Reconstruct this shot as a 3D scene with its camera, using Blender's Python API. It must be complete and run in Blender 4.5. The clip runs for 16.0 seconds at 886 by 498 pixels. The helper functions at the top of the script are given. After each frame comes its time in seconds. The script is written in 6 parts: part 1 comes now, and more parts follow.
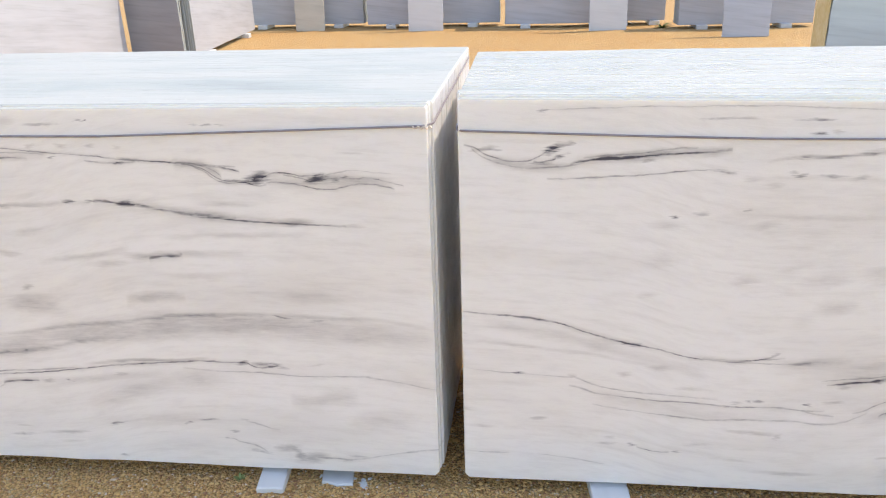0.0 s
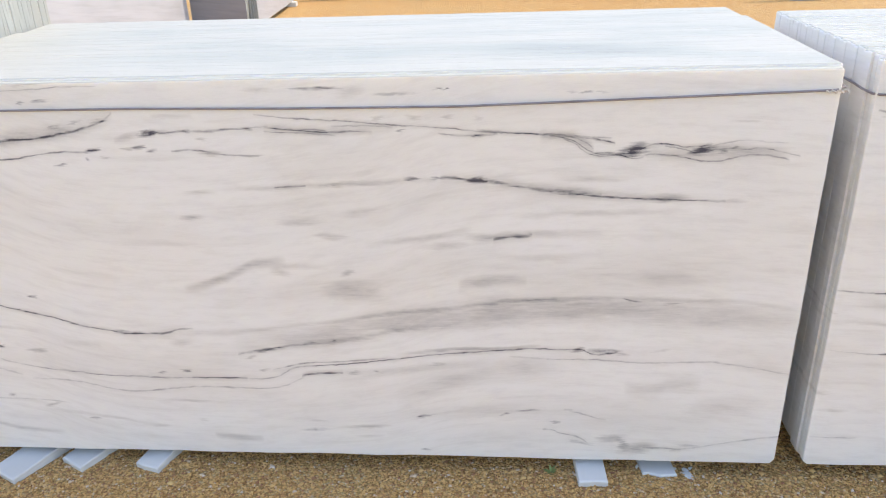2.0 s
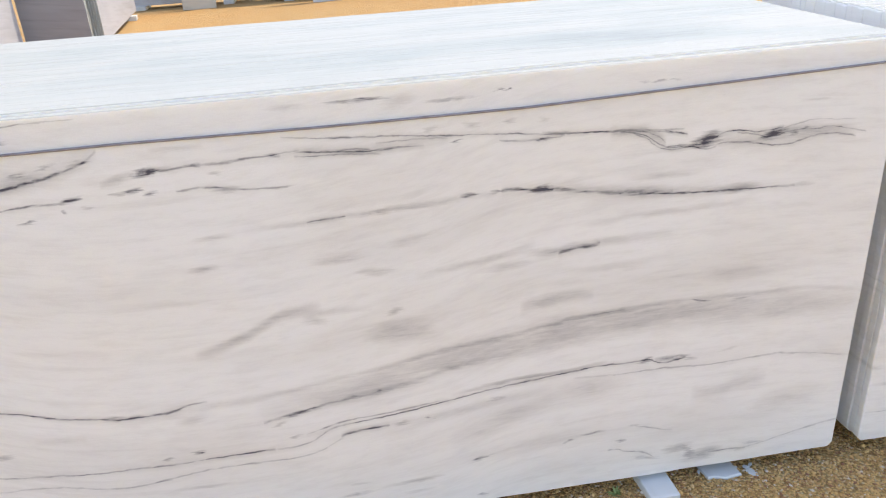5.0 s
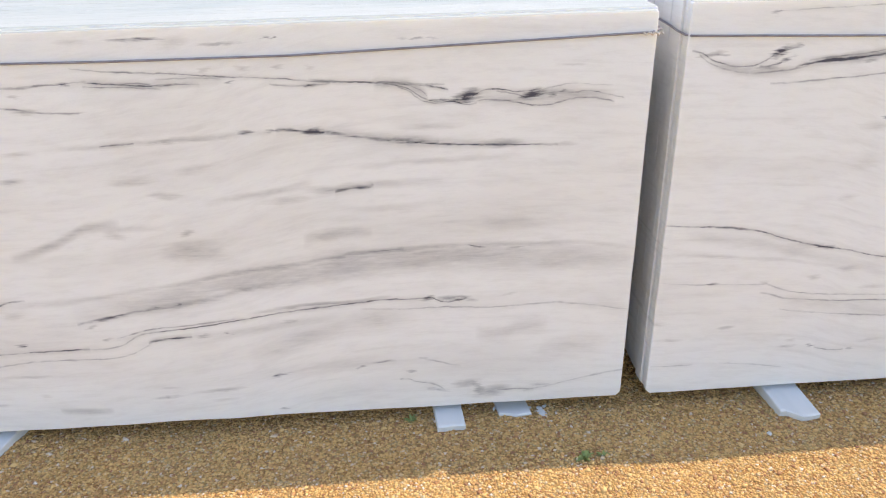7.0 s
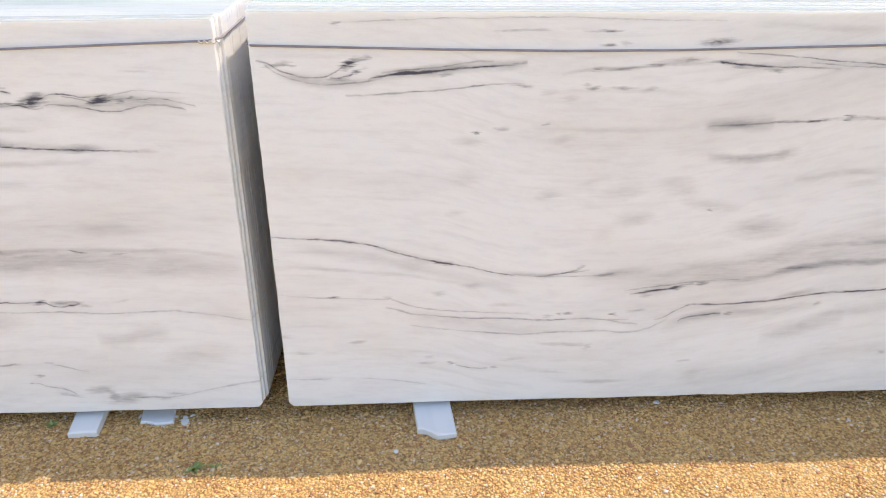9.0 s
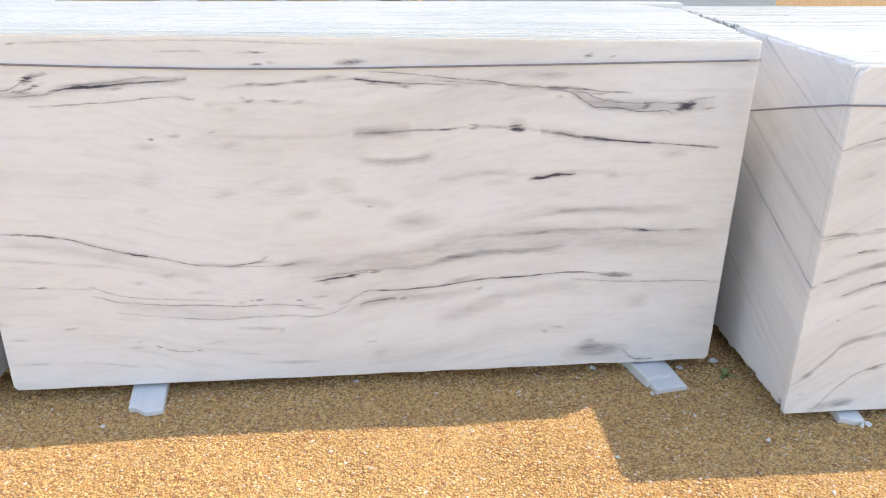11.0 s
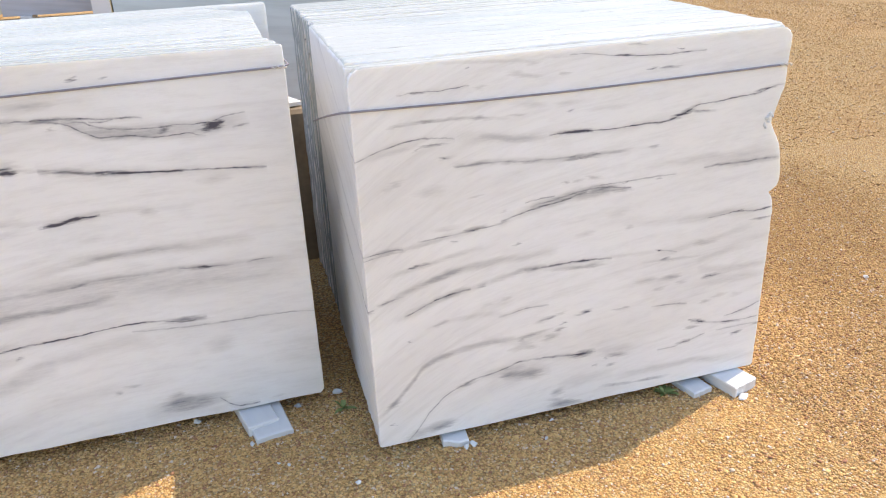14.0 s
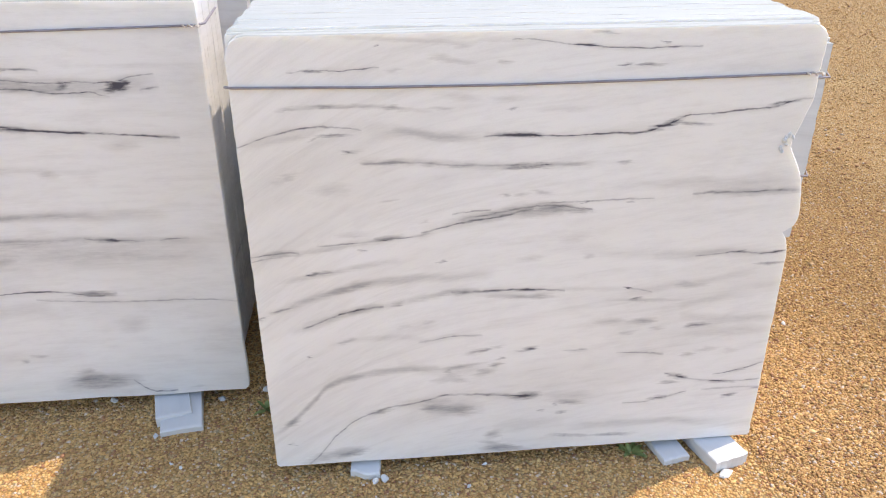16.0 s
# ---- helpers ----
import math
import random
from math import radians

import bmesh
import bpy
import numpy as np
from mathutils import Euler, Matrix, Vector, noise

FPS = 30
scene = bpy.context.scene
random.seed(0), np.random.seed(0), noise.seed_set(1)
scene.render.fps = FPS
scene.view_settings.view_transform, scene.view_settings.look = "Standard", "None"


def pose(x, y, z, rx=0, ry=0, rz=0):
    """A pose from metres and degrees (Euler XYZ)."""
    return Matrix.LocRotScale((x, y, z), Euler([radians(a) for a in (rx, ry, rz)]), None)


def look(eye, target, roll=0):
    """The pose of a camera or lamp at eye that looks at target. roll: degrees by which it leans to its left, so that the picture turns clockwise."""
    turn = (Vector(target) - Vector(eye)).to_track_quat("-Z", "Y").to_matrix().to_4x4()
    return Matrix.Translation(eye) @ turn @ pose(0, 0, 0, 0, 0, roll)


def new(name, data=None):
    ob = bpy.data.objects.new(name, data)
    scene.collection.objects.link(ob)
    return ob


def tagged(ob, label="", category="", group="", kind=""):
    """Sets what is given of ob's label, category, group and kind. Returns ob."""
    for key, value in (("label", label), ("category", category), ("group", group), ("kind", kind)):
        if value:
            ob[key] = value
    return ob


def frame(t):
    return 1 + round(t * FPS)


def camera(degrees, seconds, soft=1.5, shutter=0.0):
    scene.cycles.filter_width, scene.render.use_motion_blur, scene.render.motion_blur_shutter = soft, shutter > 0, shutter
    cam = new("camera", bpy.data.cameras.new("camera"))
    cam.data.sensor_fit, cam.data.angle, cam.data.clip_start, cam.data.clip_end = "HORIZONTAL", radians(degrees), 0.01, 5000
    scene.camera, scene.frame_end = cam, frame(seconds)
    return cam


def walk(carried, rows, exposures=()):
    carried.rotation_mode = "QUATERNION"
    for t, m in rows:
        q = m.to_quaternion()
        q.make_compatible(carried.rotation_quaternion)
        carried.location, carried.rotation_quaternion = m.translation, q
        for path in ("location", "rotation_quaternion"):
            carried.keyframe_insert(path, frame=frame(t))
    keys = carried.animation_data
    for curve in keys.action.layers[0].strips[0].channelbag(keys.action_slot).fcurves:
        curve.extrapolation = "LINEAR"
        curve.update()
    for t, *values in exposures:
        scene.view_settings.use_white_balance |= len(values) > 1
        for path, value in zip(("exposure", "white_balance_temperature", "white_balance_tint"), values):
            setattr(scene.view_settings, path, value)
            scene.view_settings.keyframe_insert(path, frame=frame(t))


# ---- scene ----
cam = camera(60.0, 16.0, soft=1.15)
METRES, EYE, TILT, LEAN, TURN = 6.0, 1.47, 0.0, 0.0, 6.7
ROWS = [
    (0.0, 0.0, 0.0, 0.0, -0.66, -22.16, 1.62),
    (0.5, -0.03, 0.0114, -0.0019, -0.56, -22.88, 1.69),
    (1.0, -0.0656, 0.043, -0.0062, -0.95, -23.66, 1.91),
    (1.5, -0.105, 0.0409, -0.0043, -1.74, -24.1, 2.01),
    (2.0, -0.1516, 0.0283, -0.0024, -2.54, -24.34, 1.92),
    (2.5, -0.1828, 0.0499, -0.0069, -3.16, -24.41, 1.91),
    (3.0, -0.2204, 0.0784, -0.0062, -4.23, -24.15, 2.05),
    (5.5, -0.2227, 0.0745, -0.0086, -16.9, -24.95, 3.36),
    (6.0, -0.2089, 0.0511, -0.0105, -13.9, -25.4, 2.38),
    (6.5, -0.1822, 0.0166, -0.0089, -12.21, -26.02, 1.53),
    (7.0, -0.1318, 0.023, -0.0098, -10.72, -26.78, 1.19),
    (7.5, -0.0921, 0.0261, -0.0086, -8.67, -27.32, 1.58),
    (8.0, -0.0589, 0.0002, -0.0094, -7.04, -26.79, 0.64),
    (8.5, -0.0221, -0.015, -0.0075, -7.29, -26.29, -0.46),
    (9.0, 0.0334, -0.0017, -0.0122, -8.84, -26.22, 0.25),
    (9.5, 0.0656, -0.0038, -0.0105, -10.18, -25.98, 2.17),
    (10.0, 0.0937, -0.0395, -0.0099, -11.09, -24.02, 1.13),
    (12.5, 0.2055, -0.0897, -0.01, -16.4, -23.4, 0.38),
    (13.0, 0.2368, -0.0912, -0.0104, -19.6, -23.84, 1.78),
    (13.5, 0.2776, -0.0878, -0.0093, -22.13, -23.67, 3.21),
    (14.0, 0.2955, -0.0739, -0.0115, -23.81, -24.14, 2.34),
    (14.5, 0.3123, -0.0412, -0.0116, -23.92, -24.88, 0.34),
    (15.0, 0.3374, -0.0381, -0.0109, -20.8, -25.63, -0.75),
    (15.5, 0.3771, -0.0503, -0.0134, -14.88, -25.67, -0.04),
    (16.0, 0.3871, -0.0475, -0.0169, -12.36, -26.88, 0.11),
]
walk(cam, [(t, pose(0, 0, EYE, TILT, LEAN, TURN) @ pose(METRES * x, METRES * y, METRES * z, 90 + pitch, roll, yaw)) for t, x, y, z, yaw, pitch, roll in ROWS],
     exposures=[(0.0, 1.43, 7800, 15), (5.5, 1.40, 7800, 15), (10.0, 1.54, 7800, 16), (13.0, 1.52, 7700, 16), (16.0, 1.42, 7650, 17)])

# ---- world and light ----
SUN = Vector((0.562, 0.222, 1.07)).normalized()
world = bpy.data.worlds.new("sky")
scene.world = world
world.use_nodes = True
wt = world.node_tree
sky = wt.nodes.new("ShaderNodeTexSky")
sky.sky_type = "NISHITA"
sky.sun_disc = False
sky.sun_elevation = math.asin(SUN.z)
sky.sun_rotation = math.atan2(SUN.x, SUN.y)
sky.dust_density = 0.6
wt.nodes["Background"].inputs["Strength"].default_value = 0.15
wt.links.new(sky.outputs[0], wt.nodes["Background"].inputs["Color"])
sun_data = bpy.data.lights.new("sun", "SUN")
sun_data.energy, sun_data.angle, sun_data.color = 1.6, radians(0.55), (1.0, 0.94, 0.84)
sun = new("sun", sun_data)
sun.matrix_world = look(SUN * 30, (0, 0, 0))


# ---- materials ----
class Nodes:
    """A small writer of node trees."""

    def __init__(self, name):
        self.mat = bpy.data.materials.new(name)
        self.mat.use_nodes = True
        self.tree = self.mat.node_tree
        self.bsdf = self.tree.nodes["Principled BSDF"]

    def put(self, socket, value):
        if isinstance(value, bpy.types.NodeSocket):
            self.tree.links.new(value, socket)
        else:
            socket.default_value = value

    def node(self, kind, out=0, **inputs):
        n = self.tree.nodes.new(kind)
        for key, value in inputs.items():
            self.put(n.inputs[key.replace("_", " ")], value)
        return n.outputs[out]

    def math(self, op, a, b=0.0, c=0.0, clamp=False):
        n = self.tree.nodes.new("ShaderNodeMath")
        n.operation, n.use_clamp = op, clamp
        for i, value in enumerate((a, b, c)):
            self.put(n.inputs[i], value)
        return n.outputs[0]

    def ramp(self, fac, stops):
        n = self.tree.nodes.new("ShaderNodeValToRGB")
        e = n.color_ramp.elements
        while len(e) < len(stops):
            e.new(0.5)
        for i, (pos, col) in enumerate(stops):
            e[i].position, e[i].color = pos, (*col, 1)
        self.put(n.inputs[0], fac)
        return n.outputs[0]

    def span(self, value, a, b, c, d, smooth=False):
        n = self.tree.nodes.new("ShaderNodeMapRange")
        n.interpolation_type = "SMOOTHSTEP" if smooth else "LINEAR"
        for i, x in enumerate((value, a, b, c, d)):
            self.put(n.inputs[i], x)
        return n.outputs[0]

    def xyz(self, x, y, z):
        return self.node("ShaderNodeCombineXYZ", X=x, Y=y, Z=z)

    def noise(self, vec, scale, detail=4.0, rough=0.55):
        return self.node("ShaderNodeTexNoise", Vector=vec, Scale=scale, Detail=detail, Roughness=rough)

    def mix(self, fac, a, b, blend="MIX"):
        n = self.tree.nodes.new("ShaderNodeMix")
        n.data_type, n.blend_type = "RGBA", blend
        self.put(n.inputs[0], fac)
        for i, value in ((6, a), (7, b)):
            self.put(n.inputs[i], (*value, 1) if isinstance(value, tuple) else value)
        return n.outputs[2]

    def bump(self, height, strength, distance):
        n = self.tree.nodes.new("ShaderNodeBump")
        self.put(n.inputs["Height"], height)
        n.inputs["Strength"].default_value, n.inputs["Distance"].default_value = strength, distance
        self.tree.links.new(n.outputs[0], self.bsdf.inputs["Normal"])

    def finish(self, color, rough):
        self.put(self.bsdf.inputs["Base Color"], color)
        self.put(self.bsdf.inputs["Roughness"], rough)
        return self.mat


class Marble(Nodes):
    """White marble, sawn: a bedding that rises and falls with the course of the veins, faint clouds and streaks along it, and named veins, clouds and flecks."""

    def begin(self, course, white=(0.775, 0.775, 0.762), lean=0.0, shift=0.0):
        pos = self.node("ShaderNodeNewGeometry")
        sep = self.tree.nodes.new("ShaderNodeSeparateXYZ")
        self.put(sep.inputs[0], pos)
        self.x, self.y = sep.outputs[0], sep.outputs[1]
        # the figure drifts a little from slab to slab
        self.z = self.math("MULTIPLY_ADD", self.math("SUBTRACT", self.y, shift), lean, sep.outputs[2])
        self.white = white
        wob = self.stretched(5, 1, 9, 5, 0.6)
        fine = self.stretched(45, 6, 100, 3, 0.65)
        zw = self.math("MULTIPLY_ADD", self.math("SUBTRACT", wob, 0.5), 0.010, self.z)
        self.zw = self.math("MULTIPLY_ADD", self.math("SUBTRACT", fine, 0.5), 0.0065, zw)
        self.zs = self.math("MULTIPLY_ADD", self.math("SUBTRACT", wob, 0.5), 0.030, self.z)
        # marks break up into strands along the bedding
        ragged = self.stretched(22, 5, 260, 4, 0.7)
        blot = self.stretched(7, 4, 34, 6, 0.68)
        self.patch = self.math("MULTIPLY", self.span(blot, 0.34, 0.66, 0.5, 1.35), self.span(ragged, 0.3, 0.7, 0.7, 1.3))
        grain = self.stretched(30, 8, 130, 4, 0.65)
        strand = self.noise(self.xyz(self.math("MULTIPLY", self.x, 9), self.math("MULTIPLY", self.y, 5), self.math("MULTIPLY", zw, 210)), 1.0, 4, 0.6)
        self.broken = self.math("MULTIPLY", self.span(grain, 0.36, 0.60, 0.35, 1.2), self.span(strand, 0.33, 0.60, 0.6, 1.2))
        # widths swell and thin along a vein
        self.zr = self.math("MULTIPLY_ADD", self.math("SUBTRACT", ragged, 0.5), 0.010, self.zw)
        self.xr = self.math("MULTIPLY", self.math("SUBTRACT", self.stretched(18, 4, 190, 3, 0.6), 0.5), 0.06)
        self.swell = self.span(self.stretched(13, 1, 16, 3, 0.55), 0.3, 0.7, 0.55, 1.6)
        self.course = self.curve(course, self.x)[0]
        self.dark = self.soft = None
        self.count = 0
        self.along = self.x
        self.place = self.xyz(self.math("ADD", self.x, self.xr), 0.0, self.zr)
        return self

    def stretched(self, sx, sy, sz, detail, rough):
        return self.noise(self.xyz(self.math("MULTIPLY", self.x, sx), self.math("MULTIPLY", self.y, sy), self.math("MULTIPLY", self.z, sz)), 1.0, detail, rough)

    def curve(self, points, along, ends=0.10):
        """The height along x of a smooth line through the points, with its fade at both ends."""
        xs, zs = [p[0] for p in points], [p[1] for p in points]
        low, high = min(zs) - 0.002, max(zs) + 0.002
        u = self.span(along, xs[0], xs[-1], 0.0, 1.0)
        n = self.tree.nodes.new("ShaderNodeRGBCurve")
        line, fade = n.mapping.curves[0], n.mapping.curves[1]
        knots = [((a - xs[0]) / (xs[-1] - xs[0]), (b - low) / (high - low)) for a, b in points]
        for c, pts in ((line, knots), (fade, [(0, 0), (ends, 0.75), (0.5, 1), (1 - ends, 0.75), (1, 0)])):
            while len(c.points) < len(pts):
                c.points.new(0.5, 0.5)
            for p, q in zip(c.points, pts):
                p.location = q
        n.mapping.update()
        self.put(n.inputs["Color"], u)
        s = self.tree.nodes.new("ShaderNodeSeparateColor")
        self.tree.links.new(n.outputs[0], s.inputs[0])
        return self.math("MULTIPLY_ADD", s.outputs[0], high - low, low), s.outputs[1]

    def sequence(self):
        """Now and then tie the next marks to the sum so far, which keeps the tree short to evaluate."""
        self.count += 1
        if self.count % 5 == 0 and self.dark is not None and self.soft is not None:
            self.along = self.math("MULTIPLY_ADD", self.math("ADD", self.dark, self.soft), 1e-7, self.x)
            self.place = self.xyz(self.math("ADD", self.along, self.xr), 0.0, self.zr)

    def collect(self, value, factor, soft):
        if soft:
            self.soft = self.math("MULTIPLY_ADD", value, factor, self.soft if self.soft is not None else 0.0)
        else:
            self.dark = self.math("MULTIPLY_ADD", value, factor, self.dark if self.dark is not None else 0.0)

    def vein(self, width, strength, points):
        """A dark thread with a faint grey halo."""
        self.sequence()
        height, fade = self.curve(points, self.along)
        d = self.math("ABSOLUTE", self.math("SUBTRACT", self.zw, height))
        m = self.span(d, 0.0, self.math("MULTIPLY", self.swell, width), strength, 0.0, True)
        self.collect(m, fade, False)
        self.collect(self.span(d, 0.0, width * 4.5, 0.13 * strength, 0.0, True), fade, True)

    def cloud(self, width, strength, points):
        """A feathered grey band."""
        self.sequence()
        height, fade = self.curve(points, self.along, 0.22)
        d = self.math("ABSOLUTE", self.math("SUBTRACT", self.zs if width > 0.008 else self.zr, height))
        self.collect(self.span(d, 0.0, width * 1.7, strength * 0.72, 0.0, True), fade, True)

    def fleck(self, x, z, length, width, angle, strength):
        """A short lens of grey or black that lies along the bedding."""
        self.sequence()
        soft = strength < 0.45 or width > 0.0045 and strength < 0.65 or width > 0.0085 and strength < 0.8
        n = self.tree.nodes.new("ShaderNodeMapping")
        n.vector_type = "TEXTURE"
        self.put(n.inputs["Vector"], self.place)
        n.inputs["Location"].default_value = (x, 0.0, z)
        n.inputs["Rotation"].default_value = (0.0, radians(-angle), 0.0)
        n.inputs["Scale"].default_value = (length * 1.3, 1.0, width * 1.6)
        g = self.tree.nodes.new("ShaderNodeTexGradient")
        g.gradient_type = "SPHERICAL"
        self.put(g.inputs[0], n.outputs[0])
        self.collect(g.outputs["Fac"], strength * (0.75 if soft else 1.05), soft)

    def done(self, rough=0.42, streaks=1.0, clouds=1.0, weight=1.0):
        bed = self.math("SUBTRACT", self.z, self.course)

        def layer(sx, sy, sz, detail, r):
            return self.noise(self.xyz(self.math("MULTIPLY", self.x, sx), self.math("MULTIPLY", self.y, sy), self.math("MULTIPLY", bed, sz)), 1.0, detail, r)

        streak = layer(2.6, 3, 42, 6, 0.62)
        back = self.math("ADD", self.span(layer(1.6, 1.5, 8, 5, 0.5), 0.48, 0.78, 0.0, 0.12 * clouds), self.span(streak, 0.54, 0.80, 0.0, 0.10 * streaks))
        back = self.math("ADD", back, self.span(layer(12, 6, 60, 6, 0.72), 0.46, 0.76, 0.0, 0.09))
        back = self.math("ADD", back, self.span(layer(38, 20, 95, 2, 0.5), 0.77, 0.84, 0.0, 0.35))
        soft = self.math("MULTIPLY_ADD", self.soft, self.math("MULTIPLY", self.patch, weight), back, clamp=True)
        dark = self.math("MULTIPLY", self.dark, self.broken, clamp=True)
        col = self.ramp(soft, ((0.0, self.white), (0.14, (0.655, 0.65, 0.632)), (0.42, (0.43, 0.427, 0.425)), (0.8, (0.22, 0.222, 0.25)), (1.0, (0.14, 0.142, 0.17))))
        col = self.mix(self.span(dark, 0.0, 0.95, 0.0, 1.0), col, (0.050, 0.052, 0.078))
        # faint warm and cool drifts in the white
        tint = self.noise(self.xyz(self.x, self.y, self.math("MULTIPLY", self.z, 2.2)), 1.7, 3)
        col = self.mix(self.span(tint, 0.42, 0.62, 0.0, 0.5), col, self.mix(1.0, col, (1.0, 0.975, 0.94), "MULTIPLY"))
        grit = self.noise(self.node("ShaderNodeNewGeometry"), 420.0, 2)
        col = self.mix(0.35, col, self.mix(1.0, col, self.ramp(grit, ((0.3, (0.9, 0.9, 0.9)), (0.7, (1.04, 1.04, 1.04)))), "MULTIPLY"))
        self.bsdf.inputs["Subsurface Weight"].default_value = 0.35
        self.bsdf.inputs["Subsurface Radius"].default_value = (0.030, 0.026, 0.018)
        self.bsdf.inputs["Subsurface Scale"].default_value = 1.0
        self.bump(self.math("ADD", grit, self.math("MULTIPLY", streak, 0.6)), 0.12, 0.002)
        return self.finish(col, self.span(grit, 0.3, 0.7, rough - 0.05, rough + 0.1))


COURSE_A = [(-2.55, 0.60), (-2.2, 0.56), (-1.75, 0.47), (-1.3, 0.50), (-0.8, 0.58), (-0.2, 0.56)]
COURSE_B = [(-0.2, 0.56), (0.2, 0.54), (0.6, 0.47), (1.0, 0.50), (1.5, 0.58), (2.05, 0.58)]
COURSE_C = [(2.0, 0.25), (2.2, 0.42), (2.45, 0.52), (2.8, 0.57), (3.3, 0.62)]
MARBLE_A = Marble("veined_white_marble_a").begin(COURSE_A, lean=0.06, shift=1.7)
MARBLE_A.vein(0.0043, .85, [(-2.393, 0.944), (-2.230, 0.969), (-2.190, 0.975), (-2.124, 0.984), (-2.073, 0.990), (-2.010, 0.991), (-1.971, 0.996), (-1.933, 1.002), (-1.881, 1.014), (-1.835, 1.029), (-1.803, 1.050)])
MARBLE_A.cloud(0.0173, .35, [(-2.390, 0.951), (-2.228, 0.977), (-2.187, 0.985), (-2.110, 0.990), (-2.033, 0.998), (-1.957, 1.003), (-1.893, 1.017), (-1.841, 1.033), (-1.801, 1.049)])
MARBLE_A.vein(0.0031, .6, [(-2.093, 0.985), (-2.048, 0.989), (-2.003, 0.991)])
MARBLE_A.vein(0.0031, .6, [(-1.997, 0.994), (-1.958, 0.999), (-1.920, 1.005)])
MARBLE_A.fleck(-1.943, 1.019, 0.0133, 0.0028, 16, .6)
MARBLE_A.fleck(-1.896, 1.029, 0.0146, 0.0035, 15, .5)
MARBLE_A.fleck(-1.838, 1.031, 0.0179, 0.0041, 14, .5)
MARBLE_A.vein(0.0029, .75, [(-2.404, 0.910), (-2.242, 0.929), (-2.202, 0.935), (-2.136, 0.939), (-2.085, 0.942), (-2.033, 0.948), (-1.993, 0.955), (-1.942, 0.959), (-1.892, 0.958), (-1.873, 0.961), (-1.856, 0.964)])
MARBLE_A.fleck(-1.869, 0.961, 0.0177, 0.0057, 11, .8)
MARBLE_A.fleck(-1.950, 0.927, 0.0129, 0.0029, 9, .5)
MARBLE_A.fleck(-1.880, 0.940, 0.0049, 0.0029, 9, .6)
MARBLE_A.fleck(-1.845, 0.944, 0.0063, 0.0029, 13, .4)
MARBLE_A.fleck(-1.781, 0.964, 0.0106, 0.0036, 15, .4)
MARBLE_A.fleck(-1.756, 0.968, 0.0156, 0.0043, 9, .7)
MARBLE_A.fleck(-1.730, 0.959, 0.0109, 0.0043, 7, .7)
MARBLE_A.cloud(0.0073, .3, [(-1.813, 0.983), (-1.775, 0.994), (-1.747, 1.000)])
MARBLE_A.fleck(-1.730, 1.001, 0.0225, 0.0070, 8, 1.1)
MARBLE_A.vein(0.0030, .6, [(-1.747, 1.000), (-1.688, 1.001), (-1.640, 1.005), (-1.592, 1.003), (-1.544, 1.007), (-1.496, 1.009), (-1.448, 1.014)])
MARBLE_A.fleck(-1.639, 1.005, 0.0093, 0.0035, 8, .7)
MARBLE_A.fleck(-1.691, 1.001, 0.0169, 0.0056, -10, .4)
MARBLE_A.vein(0.0032, .6, [(-1.683, 0.959), (-1.658, 0.960), (-1.634, 0.961), (-1.598, 0.957), (-1.574, 0.951), (-1.526, 0.946), (-1.478, 0.944)])
MARBLE_A.fleck(-1.591, 0.952, 0.0237, 0.0057, -4, .4)
MARBLE_A.fleck(-1.610, 0.985, 0.0120, 0.0028, 5, .4)
MARBLE_A.fleck(-1.493, 0.944, 0.0204, 0.0028, 3, .4)
MARBLE_A.cloud(0.0047, .22, [(-1.719, 1.039), (-1.659, 1.040), (-1.617, 1.038)])
MARBLE_A.vein(0.0024, .75, [(-1.460, 1.014), (-1.448, 1.009), (-1.390, 1.005), (-1.331, 0.999), (-1.308, 0.999), (-1.261, 0.999), (-1.215, 0.998)])
MARBLE_A.vein(0.0024, .7, [(-1.448, 1.009), (-1.401, 1.006), (-1.343, 1.005), (-1.317, 1.001)])
MARBLE_A.vein(0.0024, .5, [(-1.461, 1.001), (-1.414, 0.999), (-1.355, 0.996), (-1.297, 0.991)])
MARBLE_A.fleck(-1.497, 1.008, 0.0109, 0.0041, -8, .9)
MARBLE_A.vein(0.0021, .75, [(-1.481, 1.041), (-1.423, 1.035), (-1.353, 1.029), (-1.272, 1.023), (-1.203, 1.015), (-1.122, 1.009), (-1.042, 1.003), (-0.985, 0.996), (-0.917, 0.991), (-0.848, 0.987), (-0.781, 0.983), (-0.724, 0.978), (-0.689, 0.977)])
MARBLE_A.vein(0.0018, .45, [(-1.307, 1.012), (-1.237, 1.012), (-1.168, 1.008)])
MARBLE_A.cloud(0.0107, .22, [(-1.471, 1.014), (-1.378, 1.008), (-1.284, 1.004), (-1.157, 1.006)])
MARBLE_A.fleck(-1.151, 1.000, 0.0090, 0.0027, -1, .6)
MARBLE_A.vein(0.0024, .6, [(-1.070, 0.993), (-1.030, 0.987), (-1.007, 0.986), (-0.971, 0.987), (-0.937, 0.990)])
MARBLE_A.fleck(-0.988, 0.987, 0.0203, 0.0027, 1, .7)
MARBLE_A.vein(0.0024, .7, [(-0.985, 0.999), (-0.928, 0.994), (-0.871, 0.988), (-0.826, 0.983), (-0.780, 0.980), (-0.735, 0.975), (-0.681, 0.965)])
MARBLE_A.cloud(0.0130, .5, [(-0.848, 0.981), (-0.792, 0.978), (-0.757, 0.971), (-0.739, 0.960), (-0.726, 0.946)])
